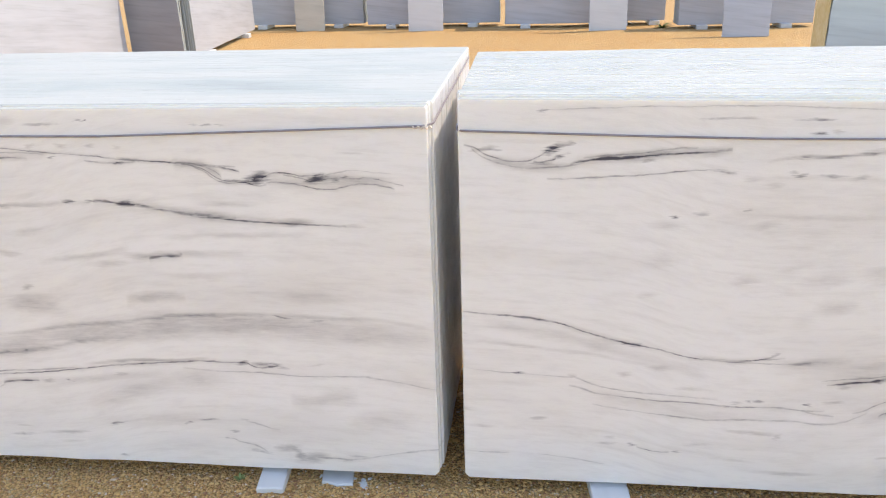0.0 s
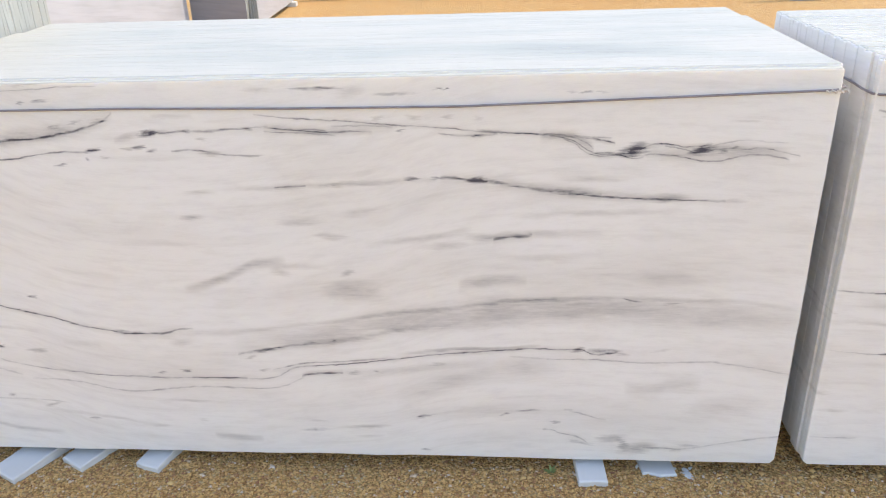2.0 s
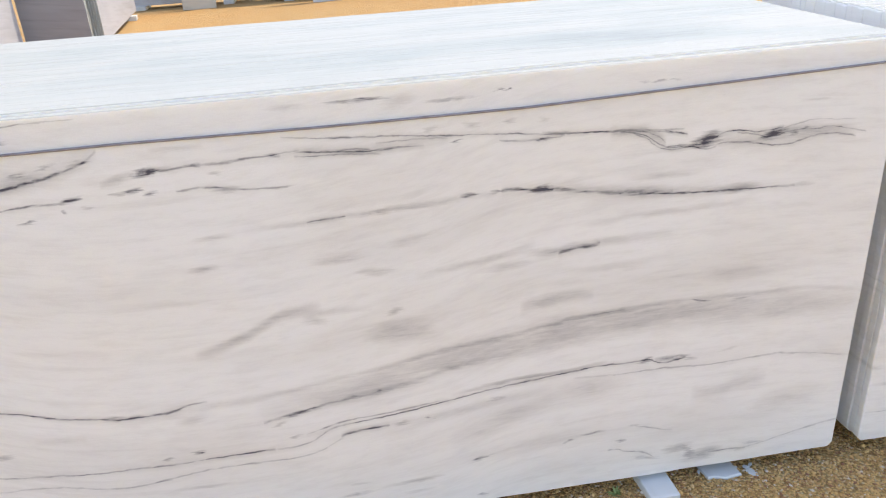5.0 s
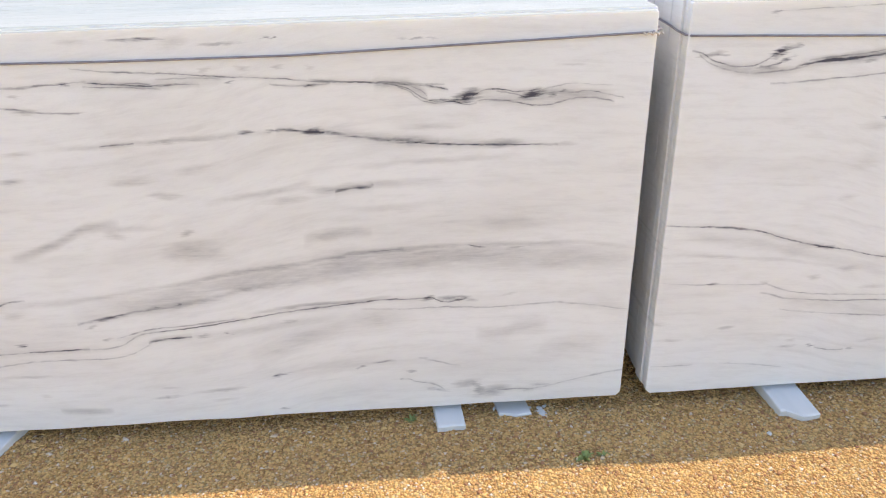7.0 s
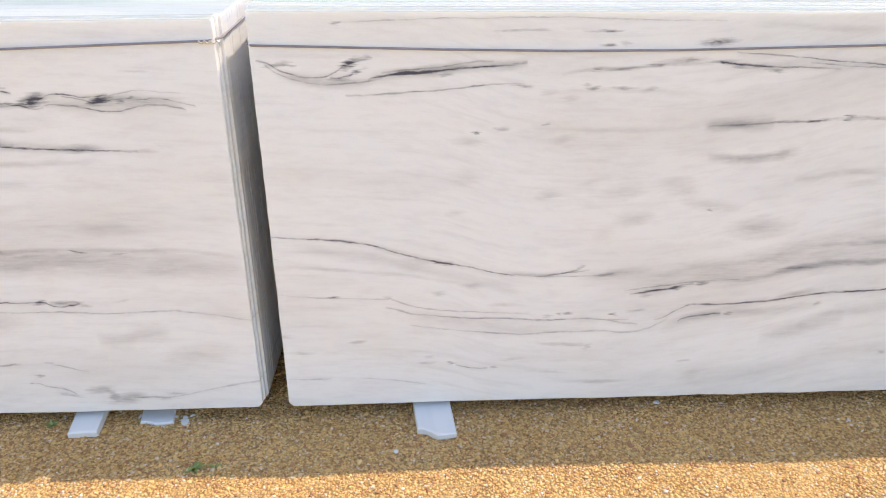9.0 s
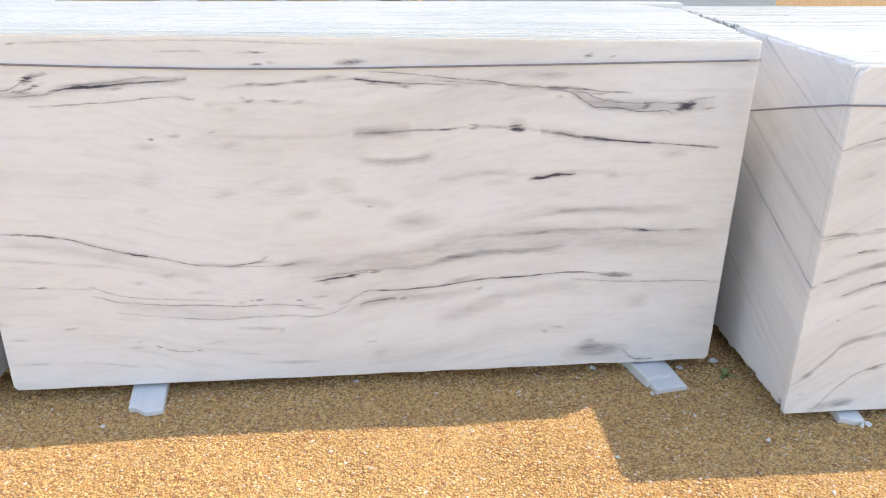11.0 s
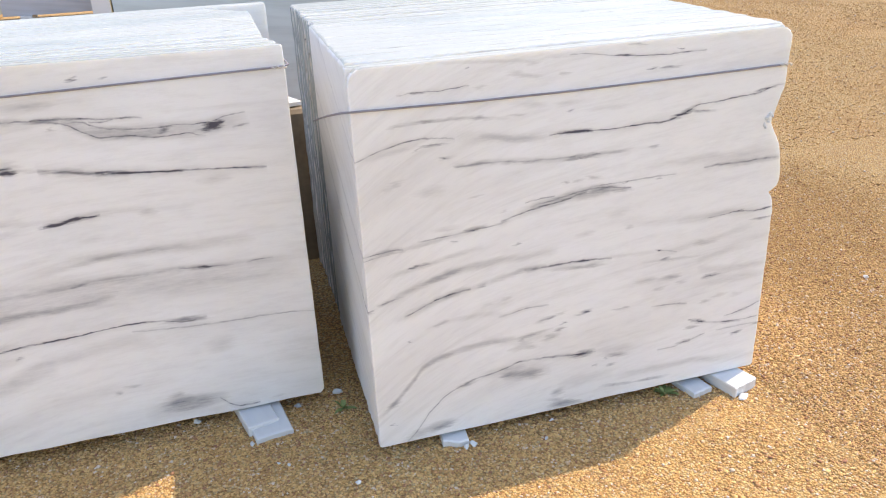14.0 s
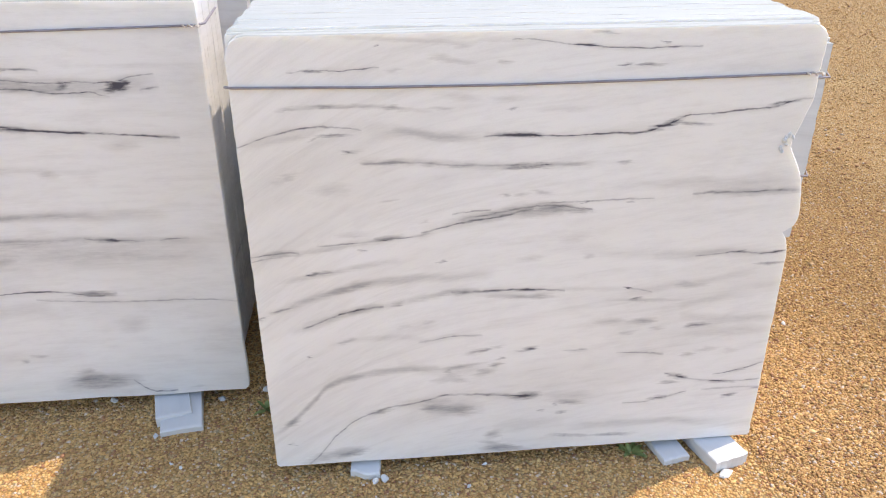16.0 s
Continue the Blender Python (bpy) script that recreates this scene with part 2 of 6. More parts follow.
MARBLE_A.vein(0.0024, .8, [(-0.826, 0.983), (-0.780, 0.973), (-0.756, 0.960), (-0.738, 0.948), (-0.721, 0.941), (-0.687, 0.939), (-0.655, 0.939)])
MARBLE_A.vein(0.0022, .7, [(-0.797, 0.976), (-0.768, 0.963), (-0.750, 0.948), (-0.732, 0.939), (-0.709, 0.935), (-0.675, 0.937), (-0.658, 0.932), (-0.640, 0.929), (-0.619, 0.933)])
MARBLE_A.vein(0.0021, .6, [(-0.780, 0.979), (-0.746, 0.967), (-0.729, 0.953)])
MARBLE_A.vein(0.0018, .5, [(-0.733, 0.977), (-0.712, 0.972), (-0.683, 0.966)])
MARBLE_A.vein(0.0018, .6, [(-0.726, 0.943), (-0.698, 0.943), (-0.659, 0.941)])
MARBLE_A.fleck(-0.640, 0.948, 0.0297, 0.0123, 18, 1.3)
MARBLE_A.vein(0.0024, .8, [(-0.631, 0.947), (-0.616, 0.956), (-0.600, 0.962), (-0.578, 0.963), (-0.550, 0.959), (-0.533, 0.955), (-0.500, 0.957), (-0.476, 0.960)])
MARBLE_A.vein(0.0024, .7, [(-0.621, 0.936), (-0.597, 0.938), (-0.563, 0.936), (-0.534, 0.930), (-0.506, 0.924), (-0.483, 0.921), (-0.461, 0.921), (-0.440, 0.926), (-0.408, 0.933), (-0.375, 0.936), (-0.344, 0.932), (-0.308, 0.924)])
MARBLE_A.fleck(-0.497, 0.947, 0.0262, 0.0095, 13, 1.2)
MARBLE_A.vein(0.0018, .5, [(-0.577, 0.959), (-0.543, 0.951), (-0.508, 0.939)])
MARBLE_A.fleck(-0.451, 0.944, 0.0102, 0.0041, 19, .8)
MARBLE_A.fleck(-0.423, 0.953, 0.0087, 0.0034, 8, .8)
MARBLE_A.vein(0.0019, .55, [(-0.486, 0.942), (-0.444, 0.950), (-0.400, 0.948), (-0.378, 0.950), (-0.356, 0.948), (-0.333, 0.943), (-0.287, 0.932)])
MARBLE_A.vein(0.0015, .35, [(-0.488, 0.952), (-0.446, 0.963), (-0.403, 0.968), (-0.370, 0.965), (-0.315, 0.961)])
MARBLE_A.cloud(0.0165, .34, [(-0.632, 0.949), (-0.530, 0.941), (-0.421, 0.944), (-0.354, 0.940), (-0.309, 0.934)])
MARBLE_A.cloud(0.0064, .3, [(-1.579, 0.861), (-1.510, 0.867), (-1.461, 0.868), (-1.387, 0.872), (-1.302, 0.875), (-1.218, 0.878), (-1.146, 0.884), (-1.064, 0.888)])
MARBLE_A.vein(0.0032, .75, [(-1.454, 0.868), (-1.412, 0.871), (-1.378, 0.872)])
MARBLE_A.fleck(-1.318, 0.875, 0.0247, 0.0029, 2, .5)
MARBLE_A.fleck(-1.135, 0.887, 0.0152, 0.0043, 2, 1.0)
MARBLE_A.fleck(-1.084, 0.889, 0.0122, 0.0029, 3, .8)
MARBLE_A.vein(0.0050, .9, [(-1.068, 0.888), (-1.046, 0.889), (-1.028, 0.886), (-1.005, 0.882), (-0.981, 0.880), (-0.960, 0.878)])
MARBLE_A.fleck(-0.985, 0.881, 0.0201, 0.0072, 1, 1.1)
MARBLE_A.vein(0.0069, .75, [(-0.981, 0.882), (-0.934, 0.874), (-0.887, 0.864), (-0.828, 0.856), (-0.769, 0.849), (-0.705, 0.844)])
MARBLE_A.cloud(0.0101, .3, [(-0.934, 0.871), (-0.863, 0.860), (-0.769, 0.851), (-0.688, 0.843), (-0.584, 0.837)])
MARBLE_A.vein(0.0030, .95, [(-0.781, 0.849), (-0.711, 0.842), (-0.676, 0.840), (-0.629, 0.837), (-0.583, 0.835), (-0.526, 0.832), (-0.480, 0.830), (-0.432, 0.828)])
MARBLE_A.fleck(-0.559, 0.837, 0.0447, 0.0087, 0, .5)
MARBLE_A.fleck(-0.423, 0.828, 0.0300, 0.0043, -2, .3)
MARBLE_A.vein(0.0047, 1, [(-0.950, 0.735), (-0.928, 0.741), (-0.904, 0.744), (-0.880, 0.745), (-0.859, 0.749)])
MARBLE_A.cloud(0.0093, .28, [(-1.001, 0.735), (-0.916, 0.744), (-0.856, 0.749), (-0.785, 0.749), (-0.696, 0.751)])
MARBLE_A.cloud(0.0081, .28, [(-1.254, 0.723), (-1.160, 0.737), (-1.074, 0.749), (-0.996, 0.766)])
MARBLE_A.fleck(-1.062, 0.722, 0.0519, 0.0078, 3, .35)
MARBLE_A.fleck(-0.977, 0.744, 0.0452, 0.0077, -2, .3)
MARBLE_A.fleck(-1.400, 0.784, 0.0532, 0.0092, 2, .3)
MARBLE_A.fleck(-1.337, 0.745, 0.0308, 0.0078, -6, .3)
MARBLE_A.fleck(-1.263, 0.804, 0.0404, 0.0091, 8, .25)
MARBLE_A.fleck(-1.662, 0.795, 0.0285, 0.0062, 4, .4)
MARBLE_A.fleck(-1.635, 0.859, 0.0330, 0.0045, 3, .25)
MARBLE_A.fleck(-0.721, 0.883, 0.0712, 0.0071, -0, .25)
MARBLE_A.fleck(-0.410, 1.011, 0.0294, 0.0026, 0, .3)
MARBLE_A.cloud(0.0065, .18, [(-0.918, 0.792), (-0.859, 0.796), (-0.765, 0.802), (-0.625, 0.804), (-0.499, 0.805)])
MARBLE_A.cloud(0.0068, .15, [(-0.926, 0.683), (-0.828, 0.691), (-0.738, 0.693)])
MARBLE_A.cloud(0.0115, .42, [(-1.716, 0.603), (-1.655, 0.615), (-1.613, 0.629), (-1.572, 0.647), (-1.531, 0.668), (-1.491, 0.676), (-1.446, 0.683)])
MARBLE_A.fleck(-1.466, 0.651, 0.0245, 0.0082, -15, .3)
MARBLE_A.fleck(-1.297, 0.605, 0.0656, 0.0200, 6, .4)
MARBLE_A.fleck(-1.301, 0.648, 0.0157, 0.0065, 15, .4)
MARBLE_A.cloud(0.0071, .18, [(-1.492, 0.665), (-1.415, 0.668), (-1.345, 0.662)])
MARBLE_A.cloud(0.0141, .38, [(-1.035, 0.612), (-0.973, 0.624), (-0.923, 0.630), (-0.868, 0.634)])
MARBLE_A.fleck(-0.548, 0.636, 0.0806, 0.0143, -2, .22)
MARBLE_A.fleck(-1.259, 0.583, 0.0507, 0.0151, 5, .15)
MARBLE_A.vein(0.0031, .9, [(-2.411, 0.594), (-2.341, 0.591), (-2.302, 0.582), (-2.268, 0.577), (-2.236, 0.568), (-2.198, 0.553), (-2.158, 0.543), (-2.105, 0.530), (-2.066, 0.519), (-2.027, 0.505), (-1.988, 0.494), (-1.934, 0.485), (-1.893, 0.477), (-1.852, 0.476), (-1.797, 0.476), (-1.775, 0.479), (-1.754, 0.487), (-1.709, 0.491)])
MARBLE_A.fleck(-1.902, 0.483, 0.0220, 0.0033, 0, .6)
MARBLE_A.fleck(-1.873, 0.476, 0.0388, 0.0036, 0, .5)
MARBLE_A.cloud(0.0094, .2, [(-1.811, 0.474), (-1.714, 0.477), (-1.632, 0.480), (-1.549, 0.488), (-1.488, 0.495)])
MARBLE_A.fleck(-2.112, 0.582, 0.0124, 0.0038, 0, .8)
MARBLE_A.fleck(-2.240, 0.434, 0.0110, 0.0047, 0, .9)
MARBLE_A.vein(0.0025, .35, [(-2.473, 0.440), (-2.389, 0.428), (-2.347, 0.421), (-2.275, 0.419)])
MARBLE_A.fleck(-2.142, 0.423, 0.0249, 0.0056, 0, .35)
MARBLE_A.vein(0.0030, .55, [(-2.252, 0.397), (-2.226, 0.386), (-2.171, 0.375), (-2.115, 0.364), (-2.045, 0.356), (-1.974, 0.348), (-1.889, 0.346), (-1.789, 0.343), (-1.719, 0.344), (-1.648, 0.345), (-1.589, 0.344)])
MARBLE_A.vein(0.0033, .6, [(-1.740, 0.344), (-1.676, 0.344), (-1.620, 0.345), (-1.589, 0.344)])
MARBLE_A.vein(0.0034, .35, [(-2.480, 0.417), (-2.398, 0.398), (-2.357, 0.388), (-2.274, 0.369), (-2.220, 0.352), (-2.201, 0.346)])
MARBLE_A.vein(0.0034, .45, [(-2.180, 0.336), (-2.080, 0.329), (-2.010, 0.316), (-1.954, 0.304), (-1.897, 0.300), (-1.839, 0.304), (-1.795, 0.310), (-1.722, 0.316), (-1.623, 0.315), (-1.539, 0.313), (-1.497, 0.320), (-1.468, 0.333), (-1.436, 0.352)])
MARBLE_A.vein(0.0033, .4, [(-1.606, 0.344), (-1.522, 0.346), (-1.493, 0.359), (-1.464, 0.376), (-1.420, 0.385)])
MARBLE_A.fleck(-1.813, 0.359, 0.0127, 0.0034, 5, .7)
MARBLE_A.fleck(-1.751, 0.365, 0.0142, 0.0034, 8, .8)
MARBLE_A.fleck(-1.751, 0.447, 0.0280, 0.0073, 6, .3)
MARBLE_A.fleck(-1.540, 0.371, 0.0117, 0.0034, 5, .4)
MARBLE_A.cloud(0.0080, .13, [(-2.068, 0.448), (-2.019, 0.446), (-1.963, 0.442)])
MARBLE_A.cloud(0.0048, .25, [(-2.452, 0.508), (-2.367, 0.504), (-2.325, 0.499), (-2.185, 0.490), (-2.124, 0.482)])
MARBLE_A.cloud(0.0250, .3, [(-1.623, 0.436), (-1.498, 0.464), (-1.362, 0.484), (-1.228, 0.519), (-1.098, 0.541), (-0.971, 0.555), (-0.845, 0.562), (-0.658, 0.561), (-0.472, 0.547), (-0.349, 0.542), (-0.214, 0.528)])
MARBLE_A.cloud(0.0222, .26, [(-1.514, 0.437), (-1.337, 0.460), (-1.229, 0.485), (-1.124, 0.507), (-0.970, 0.519), (-0.843, 0.530), (-0.654, 0.528), (-0.492, 0.521), (-0.346, 0.526), (-0.210, 0.512)])
MARBLE_A.cloud(0.0058, .3, [(-1.563, 0.485), (-1.441, 0.503), (-1.334, 0.515), (-1.228, 0.534), (-1.163, 0.544), (-1.034, 0.556), (-0.971, 0.567), (-0.871, 0.577), (-0.808, 0.580), (-0.660, 0.584), (-0.611, 0.582), (-0.476, 0.577), (-0.379, 0.575), (-0.280, 0.561), (-0.218, 0.549)])
MARBLE_A.fleck(-0.626, 0.577, 0.0201, 0.0026, -11, .8)
MARBLE_A.fleck(-0.532, 0.568, 0.0192, 0.0026, 2, .6)
MARBLE_A.vein(0.0023, .4, [(-0.883, 0.576), (-0.846, 0.578), (-0.796, 0.581)])
MARBLE_A.fleck(-0.745, 0.566, 0.0384, 0.0033, 2, .25)
MARBLE_A.vein(0.0048, .55, [(-1.605, 0.417), (-1.556, 0.427), (-1.500, 0.437), (-1.459, 0.445), (-1.397, 0.452)])
MARBLE_A.fleck(-1.528, 0.429, 0.0355, 0.0040, 11, .8)
MARBLE_A.fleck(-1.395, 0.452, 0.0088, 0.0036, 6, .8)
MARBLE_A.fleck(-1.348, 0.458, 0.0086, 0.0036, 0, .8)
MARBLE_A.cloud(0.0076, .33, [(-1.500, 0.440), (-1.364, 0.456), (-1.256, 0.473), (-1.190, 0.493), (-1.137, 0.501), (-1.053, 0.507)])
MARBLE_A.fleck(-1.573, 0.408, 0.0171, 0.0037, 12, .4)
MARBLE_A.vein(0.0029, 1, [(-1.439, 0.383), (-1.395, 0.385), (-1.340, 0.390), (-1.232, 0.402), (-1.165, 0.411), (-1.125, 0.417), (-1.072, 0.424), (-0.967, 0.434), (-0.902, 0.439), (-0.837, 0.443), (-0.798, 0.440), (-0.734, 0.440), (-0.721, 0.433), (-0.694, 0.425), (-0.669, 0.428), (-0.644, 0.432)])
MARBLE_A.vein(0.0026, .55, [(-1.520, 0.371), (-1.478, 0.381), (-1.422, 0.393), (-1.367, 0.396), (-1.286, 0.403), (-1.198, 0.410)])
MARBLE_A.cloud(0.0047, .4, [(-1.198, 0.418), (-1.098, 0.433), (-1.019, 0.440), (-0.928, 0.442), (-0.831, 0.452)])
MARBLE_A.fleck(-0.679, 0.435, 0.0369, 0.0062, -3, .7)
MARBLE_A.fleck(-0.739, 0.439, 0.0128, 0.0062, 22, .7)
MARBLE_A.fleck(-0.636, 0.426, 0.0167, 0.0028, -8, .5)
MARBLE_A.fleck(-0.541, 0.439, 0.0219, 0.0035, 9, .3)
MARBLE_A.vein(0.0038, .85, [(-1.445, 0.352), (-1.417, 0.359), (-1.383, 0.362), (-1.335, 0.364)])
MARBLE_A.fleck(-1.308, 0.365, 0.0144, 0.0056, 8, .6)
MARBLE_A.fleck(-1.243, 0.369, 0.0075, 0.0037, 8, .6)
MARBLE_A.cloud(0.0096, .2, [(-1.438, 0.360), (-1.287, 0.366), (-1.165, 0.379), (-1.058, 0.394), (-0.959, 0.406)])
MARBLE_A.fleck(-1.095, 0.394, 0.0146, 0.0033, 7, .5)
MARBLE_A.vein(0.0029, .38, [(-0.914, 0.419), (-0.810, 0.413), (-0.706, 0.410), (-0.577, 0.404), (-0.514, 0.406), (-0.426, 0.409), (-0.387, 0.404), (-0.322, 0.393), (-0.257, 0.379), (-0.193, 0.369)])
MARBLE_A.cloud(0.0244, .22, [(-1.208, 0.283), (-1.125, 0.317), (-1.058, 0.339), (-0.965, 0.365), (-0.853, 0.382)])
MARBLE_A.fleck(-0.847, 0.383, 0.0658, 0.0200, 2, .2)
MARBLE_A.cloud(0.0223, .22, [(-0.626, 0.326), (-0.568, 0.327), (-0.505, 0.341), (-0.436, 0.351)])
MARBLE_A.fleck(-0.373, 0.276, 0.0859, 0.0261, 6, .2)
MARBLE_A.vein(0.0026, .3, [(-2.419, 0.275), (-2.270, 0.269), (-2.167, 0.266), (-2.089, 0.253)])
MARBLE_A.fleck(-2.252, 0.281, 0.0123, 0.0036, -4, .5)
MARBLE_A.fleck(-2.146, 0.250, 0.0247, 0.0050, 19, .4)
MARBLE_A.fleck(-2.031, 0.209, 0.0117, 0.0037, 1, .5)
MARBLE_A.cloud(0.0073, .22, [(-2.396, 0.195), (-2.322, 0.188), (-2.250, 0.171), (-2.124, 0.159)])
MARBLE_A.cloud(0.0053, .16, [(-2.174, 0.237), (-2.073, 0.225), (-1.957, 0.209), (-1.872, 0.192), (-1.777, 0.185)])
MARBLE_A.fleck(-1.847, 0.188, 0.0238, 0.0041, 3, .35)
MARBLE_A.fleck(-1.728, 0.210, 0.0131, 0.0041, 1, .3)
MARBLE_A.fleck(-1.743, 0.271, 0.0657, 0.0040, -2, .25)
MARBLE_A.cloud(0.0090, .38, [(-1.707, 0.161), (-1.657, 0.153), (-1.570, 0.151)])
MARBLE_A.fleck(-1.423, 0.184, 0.0401, 0.0041, 2, .45)
MARBLE_A.fleck(-1.416, 0.212, 0.0224, 0.0032, 1, .35)
MARBLE_A.fleck(-1.291, 0.196, 0.0621, 0.0050, 4, .35)
MARBLE_A.fleck(-1.281, 0.165, 0.0370, 0.0041, 1, .25)
MARBLE_A.fleck(-1.136, 0.231, 0.0238, 0.0039, 16, .7)
MARBLE_A.cloud(0.0169, .12, [(-1.223, 0.227), (-1.098, 0.239), (-0.961, 0.253), (-0.813, 0.260)])
MARBLE_A.fleck(-0.920, 0.242, 0.0101, 0.0039, 24, .6)
MARBLE_A.fleck(-0.866, 0.256, 0.0309, 0.0035, 4, .6)
MARBLE_A.fleck(-0.764, 0.261, 0.0118, 0.0031, 1, .6)
MARBLE_A.vein(0.0024, .35, [(-0.759, 0.257), (-0.718, 0.246), (-0.690, 0.236), (-0.663, 0.230)])
MARBLE_A.fleck(-0.792, 0.221, 0.0081, 0.0039, 1, .7)
MARBLE_A.vein(0.0028, .5, [(-0.825, 0.197), (-0.802, 0.197), (-0.781, 0.187), (-0.753, 0.181), (-0.732, 0.174), (-0.704, 0.152)])
MARBLE_A.fleck(-0.728, 0.157, 0.0287, 0.0040, -14, .5)
MARBLE_A.fleck(-0.648, 0.171, 0.0351, 0.0099, 7, .6)
MARBLE_A.fleck(-0.619, 0.157, 0.0249, 0.0080, -59, .55)
MARBLE_A.fleck(-0.583, 0.141, 0.0447, 0.0140, 10, .6)
MARBLE_A.vein(0.0026, .6, [(-0.566, 0.144), (-0.519, 0.143), (-0.467, 0.139)])
MARBLE_A.fleck(-0.451, 0.153, 0.0186, 0.0032, -2, .45)
MARBLE_A.vein(0.0031, .35, [(-0.497, 0.135), (-0.412, 0.152), (-0.348, 0.167), (-0.284, 0.179), (-0.227, 0.187), (-0.192, 0.191)])
MARBLE_A.fleck(-1.134, 0.125, 0.0098, 0.0037, -5, .6)
MARBLE_A.vein(0.0018, .5, [(-2.383, 1.086), (-2.180, 1.099), (-2.105, 1.102), (-2.032, 1.103), (-1.971, 1.105), (-1.909, 1.110), (-1.826, 1.109)])
MARBLE_A.fleck(-1.981, 1.117, 0.0368, 0.0026, 5, .6)
MARBLE_A.fleck(-2.018, 1.076, 0.0080, 0.0034, 4, .9)
MARBLE_A.fleck(-1.967, 1.080, 0.0190, 0.0034, 3, .6)
MARBLE_A.fleck(-1.334, 1.096, 0.0497, 0.0033, -0, .9)
MARBLE_A.fleck(-1.258, 1.089, 0.0327, 0.0104, 10, .25)
MARBLE_A.fleck(-1.159, 1.081, 0.0490, 0.0026, 1, .45)
MARBLE_A.fleck(-1.464, 1.097, 0.0302, 0.0039, -1, .25)
MARBLE_A.fleck(-1.071, 1.090, 0.0058, 0.0023, -1, .8)
MARBLE_A.fleck(-1.053, 1.089, 0.0058, 0.0023, -1, .8)
MARBLE_A.fleck(-0.778, 1.080, 0.0083, 0.0021, 3, .5)
MARBLE_A.fleck(-0.750, 1.079, 0.0138, 0.0023, 1, .9)
MARBLE_A.fleck(-0.719, 1.078, 0.0072, 0.0021, -1, .5)
MARBLE_A.fleck(-1.200, 1.027, 0.0128, 0.0054, 2, .35)
MARBLE_A.fleck(-1.125, 1.029, 0.0139, 0.0054, -1, .3)
MARBLE_A.fleck(-1.047, 1.029, 0.0121, 0.0053, -1, .3)
MARBLE_A.fleck(-0.982, 1.025, 0.0115, 0.0053, -1, .2)
MARBLE_A = MARBLE_A.done(streaks=1.0)
MARBLE_B = Marble("veined_white_marble_b").begin(COURSE_B, lean=0.05, shift=1.7)
MARBLE_B.vein(0.0024, .7, [(-0.146, 1.029), (-0.123, 1.024), (-0.093, 1.006), (-0.063, 0.996), (-0.037, 0.991), (-0.004, 0.992), (0.017, 0.999), (0.036, 1.010), (0.046, 1.020)])
MARBLE_B.vein(0.0022, .4, [(-0.129, 1.023), (-0.095, 0.998), (-0.052, 0.983), (-0.007, 0.974)])
MARBLE_B.cloud(0.0109, .3, [(-0.107, 1.004), (-0.051, 0.986), (-0.006, 0.977), (0.061, 0.981), (0.115, 0.988)])
MARBLE_B.fleck(-0.100, 1.021, 0.0261, 0.0046, 12, .6)
MARBLE_B.fleck(-0.078, 1.019, 0.0198, 0.0028, -2, .5)
MARBLE_B.fleck(0.058, 1.022, 0.0266, 0.0085, 25, 1.3)
MARBLE_B.fleck(0.089, 1.033, 0.0155, 0.0038, 20, .8)
MARBLE_B.fleck(0.075, 1.005, 0.0222, 0.0031, 17, .6)
MARBLE_B.vein(0.0027, .6, [(0.012, 0.990), (0.043, 0.992), (0.064, 1.000)])
MARBLE_B.vein(0.0025, .5, [(-0.007, 0.974), (0.033, 0.976), (0.061, 0.979), (0.101, 0.983), (0.129, 0.990)])
MARBLE_B.fleck(0.034, 0.987, 0.0263, 0.0028, 1, .6)
MARBLE_B.vein(0.0041, .95, [(0.095, 0.984), (0.123, 0.993), (0.157, 0.997), (0.197, 0.998), (0.238, 1.001), (0.292, 1.006), (0.347, 1.009), (0.415, 1.015), (0.449, 1.019)])
MARBLE_B.cloud(0.0109, .34, [(0.103, 0.994), (0.197, 0.998), (0.292, 1.007), (0.388, 1.013), (0.456, 1.020)])
MARBLE_B.vein(0.0024, .5, [(0.124, 1.001), (0.198, 1.006), (0.266, 1.012), (0.334, 1.021), (0.375, 1.023)])
MARBLE_B.fleck(0.178, 0.998, 0.0265, 0.0039, 4, .9)
MARBLE_B.fleck(0.221, 0.999, 0.0255, 0.0039, 8, .8)
MARBLE_B.fleck(0.267, 0.992, 0.0182, 0.0032, 5, .5)
MARBLE_B.vein(0.0025, .55, [(0.043, 0.950), (0.097, 0.952), (0.151, 0.954), (0.192, 0.957), (0.246, 0.959), (0.301, 0.964), (0.356, 0.969), (0.397, 0.971), (0.445, 0.971)])
MARBLE_B.fleck(0.437, 0.967, 0.0231, 0.0032, -9, .5)
MARBLE_B.fleck(0.336, 0.860, 0.0082, 0.0033, 4, .7)
MARBLE_B.fleck(0.395, 0.868, 0.0226, 0.0042, 4, .45)
MARBLE_B.fleck(0.321, 0.840, 0.0373, 0.0101, 2, .22)
MARBLE_B.fleck(0.318, 0.756, 0.0463, 0.0174, 8, .15)
MARBLE_B.fleck(0.031, 1.107, 0.0098, 0.0027, 11, .8)
MARBLE_B.vein(0.0020, .4, [(0.049, 1.109), (0.108, 1.111), (0.173, 1.114), (0.252, 1.115), (0.344, 1.115), (0.424, 1.116), (0.530, 1.115), (0.637, 1.109), (0.745, 1.106), (0.882, 1.102)])
MARBLE_B.fleck(0.408, 1.088, 0.0410, 0.0027, 1, .55)
MARBLE_B.fleck(0.461, 1.089, 0.0278, 0.0030, -0, .3)
MARBLE_B.fleck(0.616, 1.084, 0.0374, 0.0025, -1, .9)
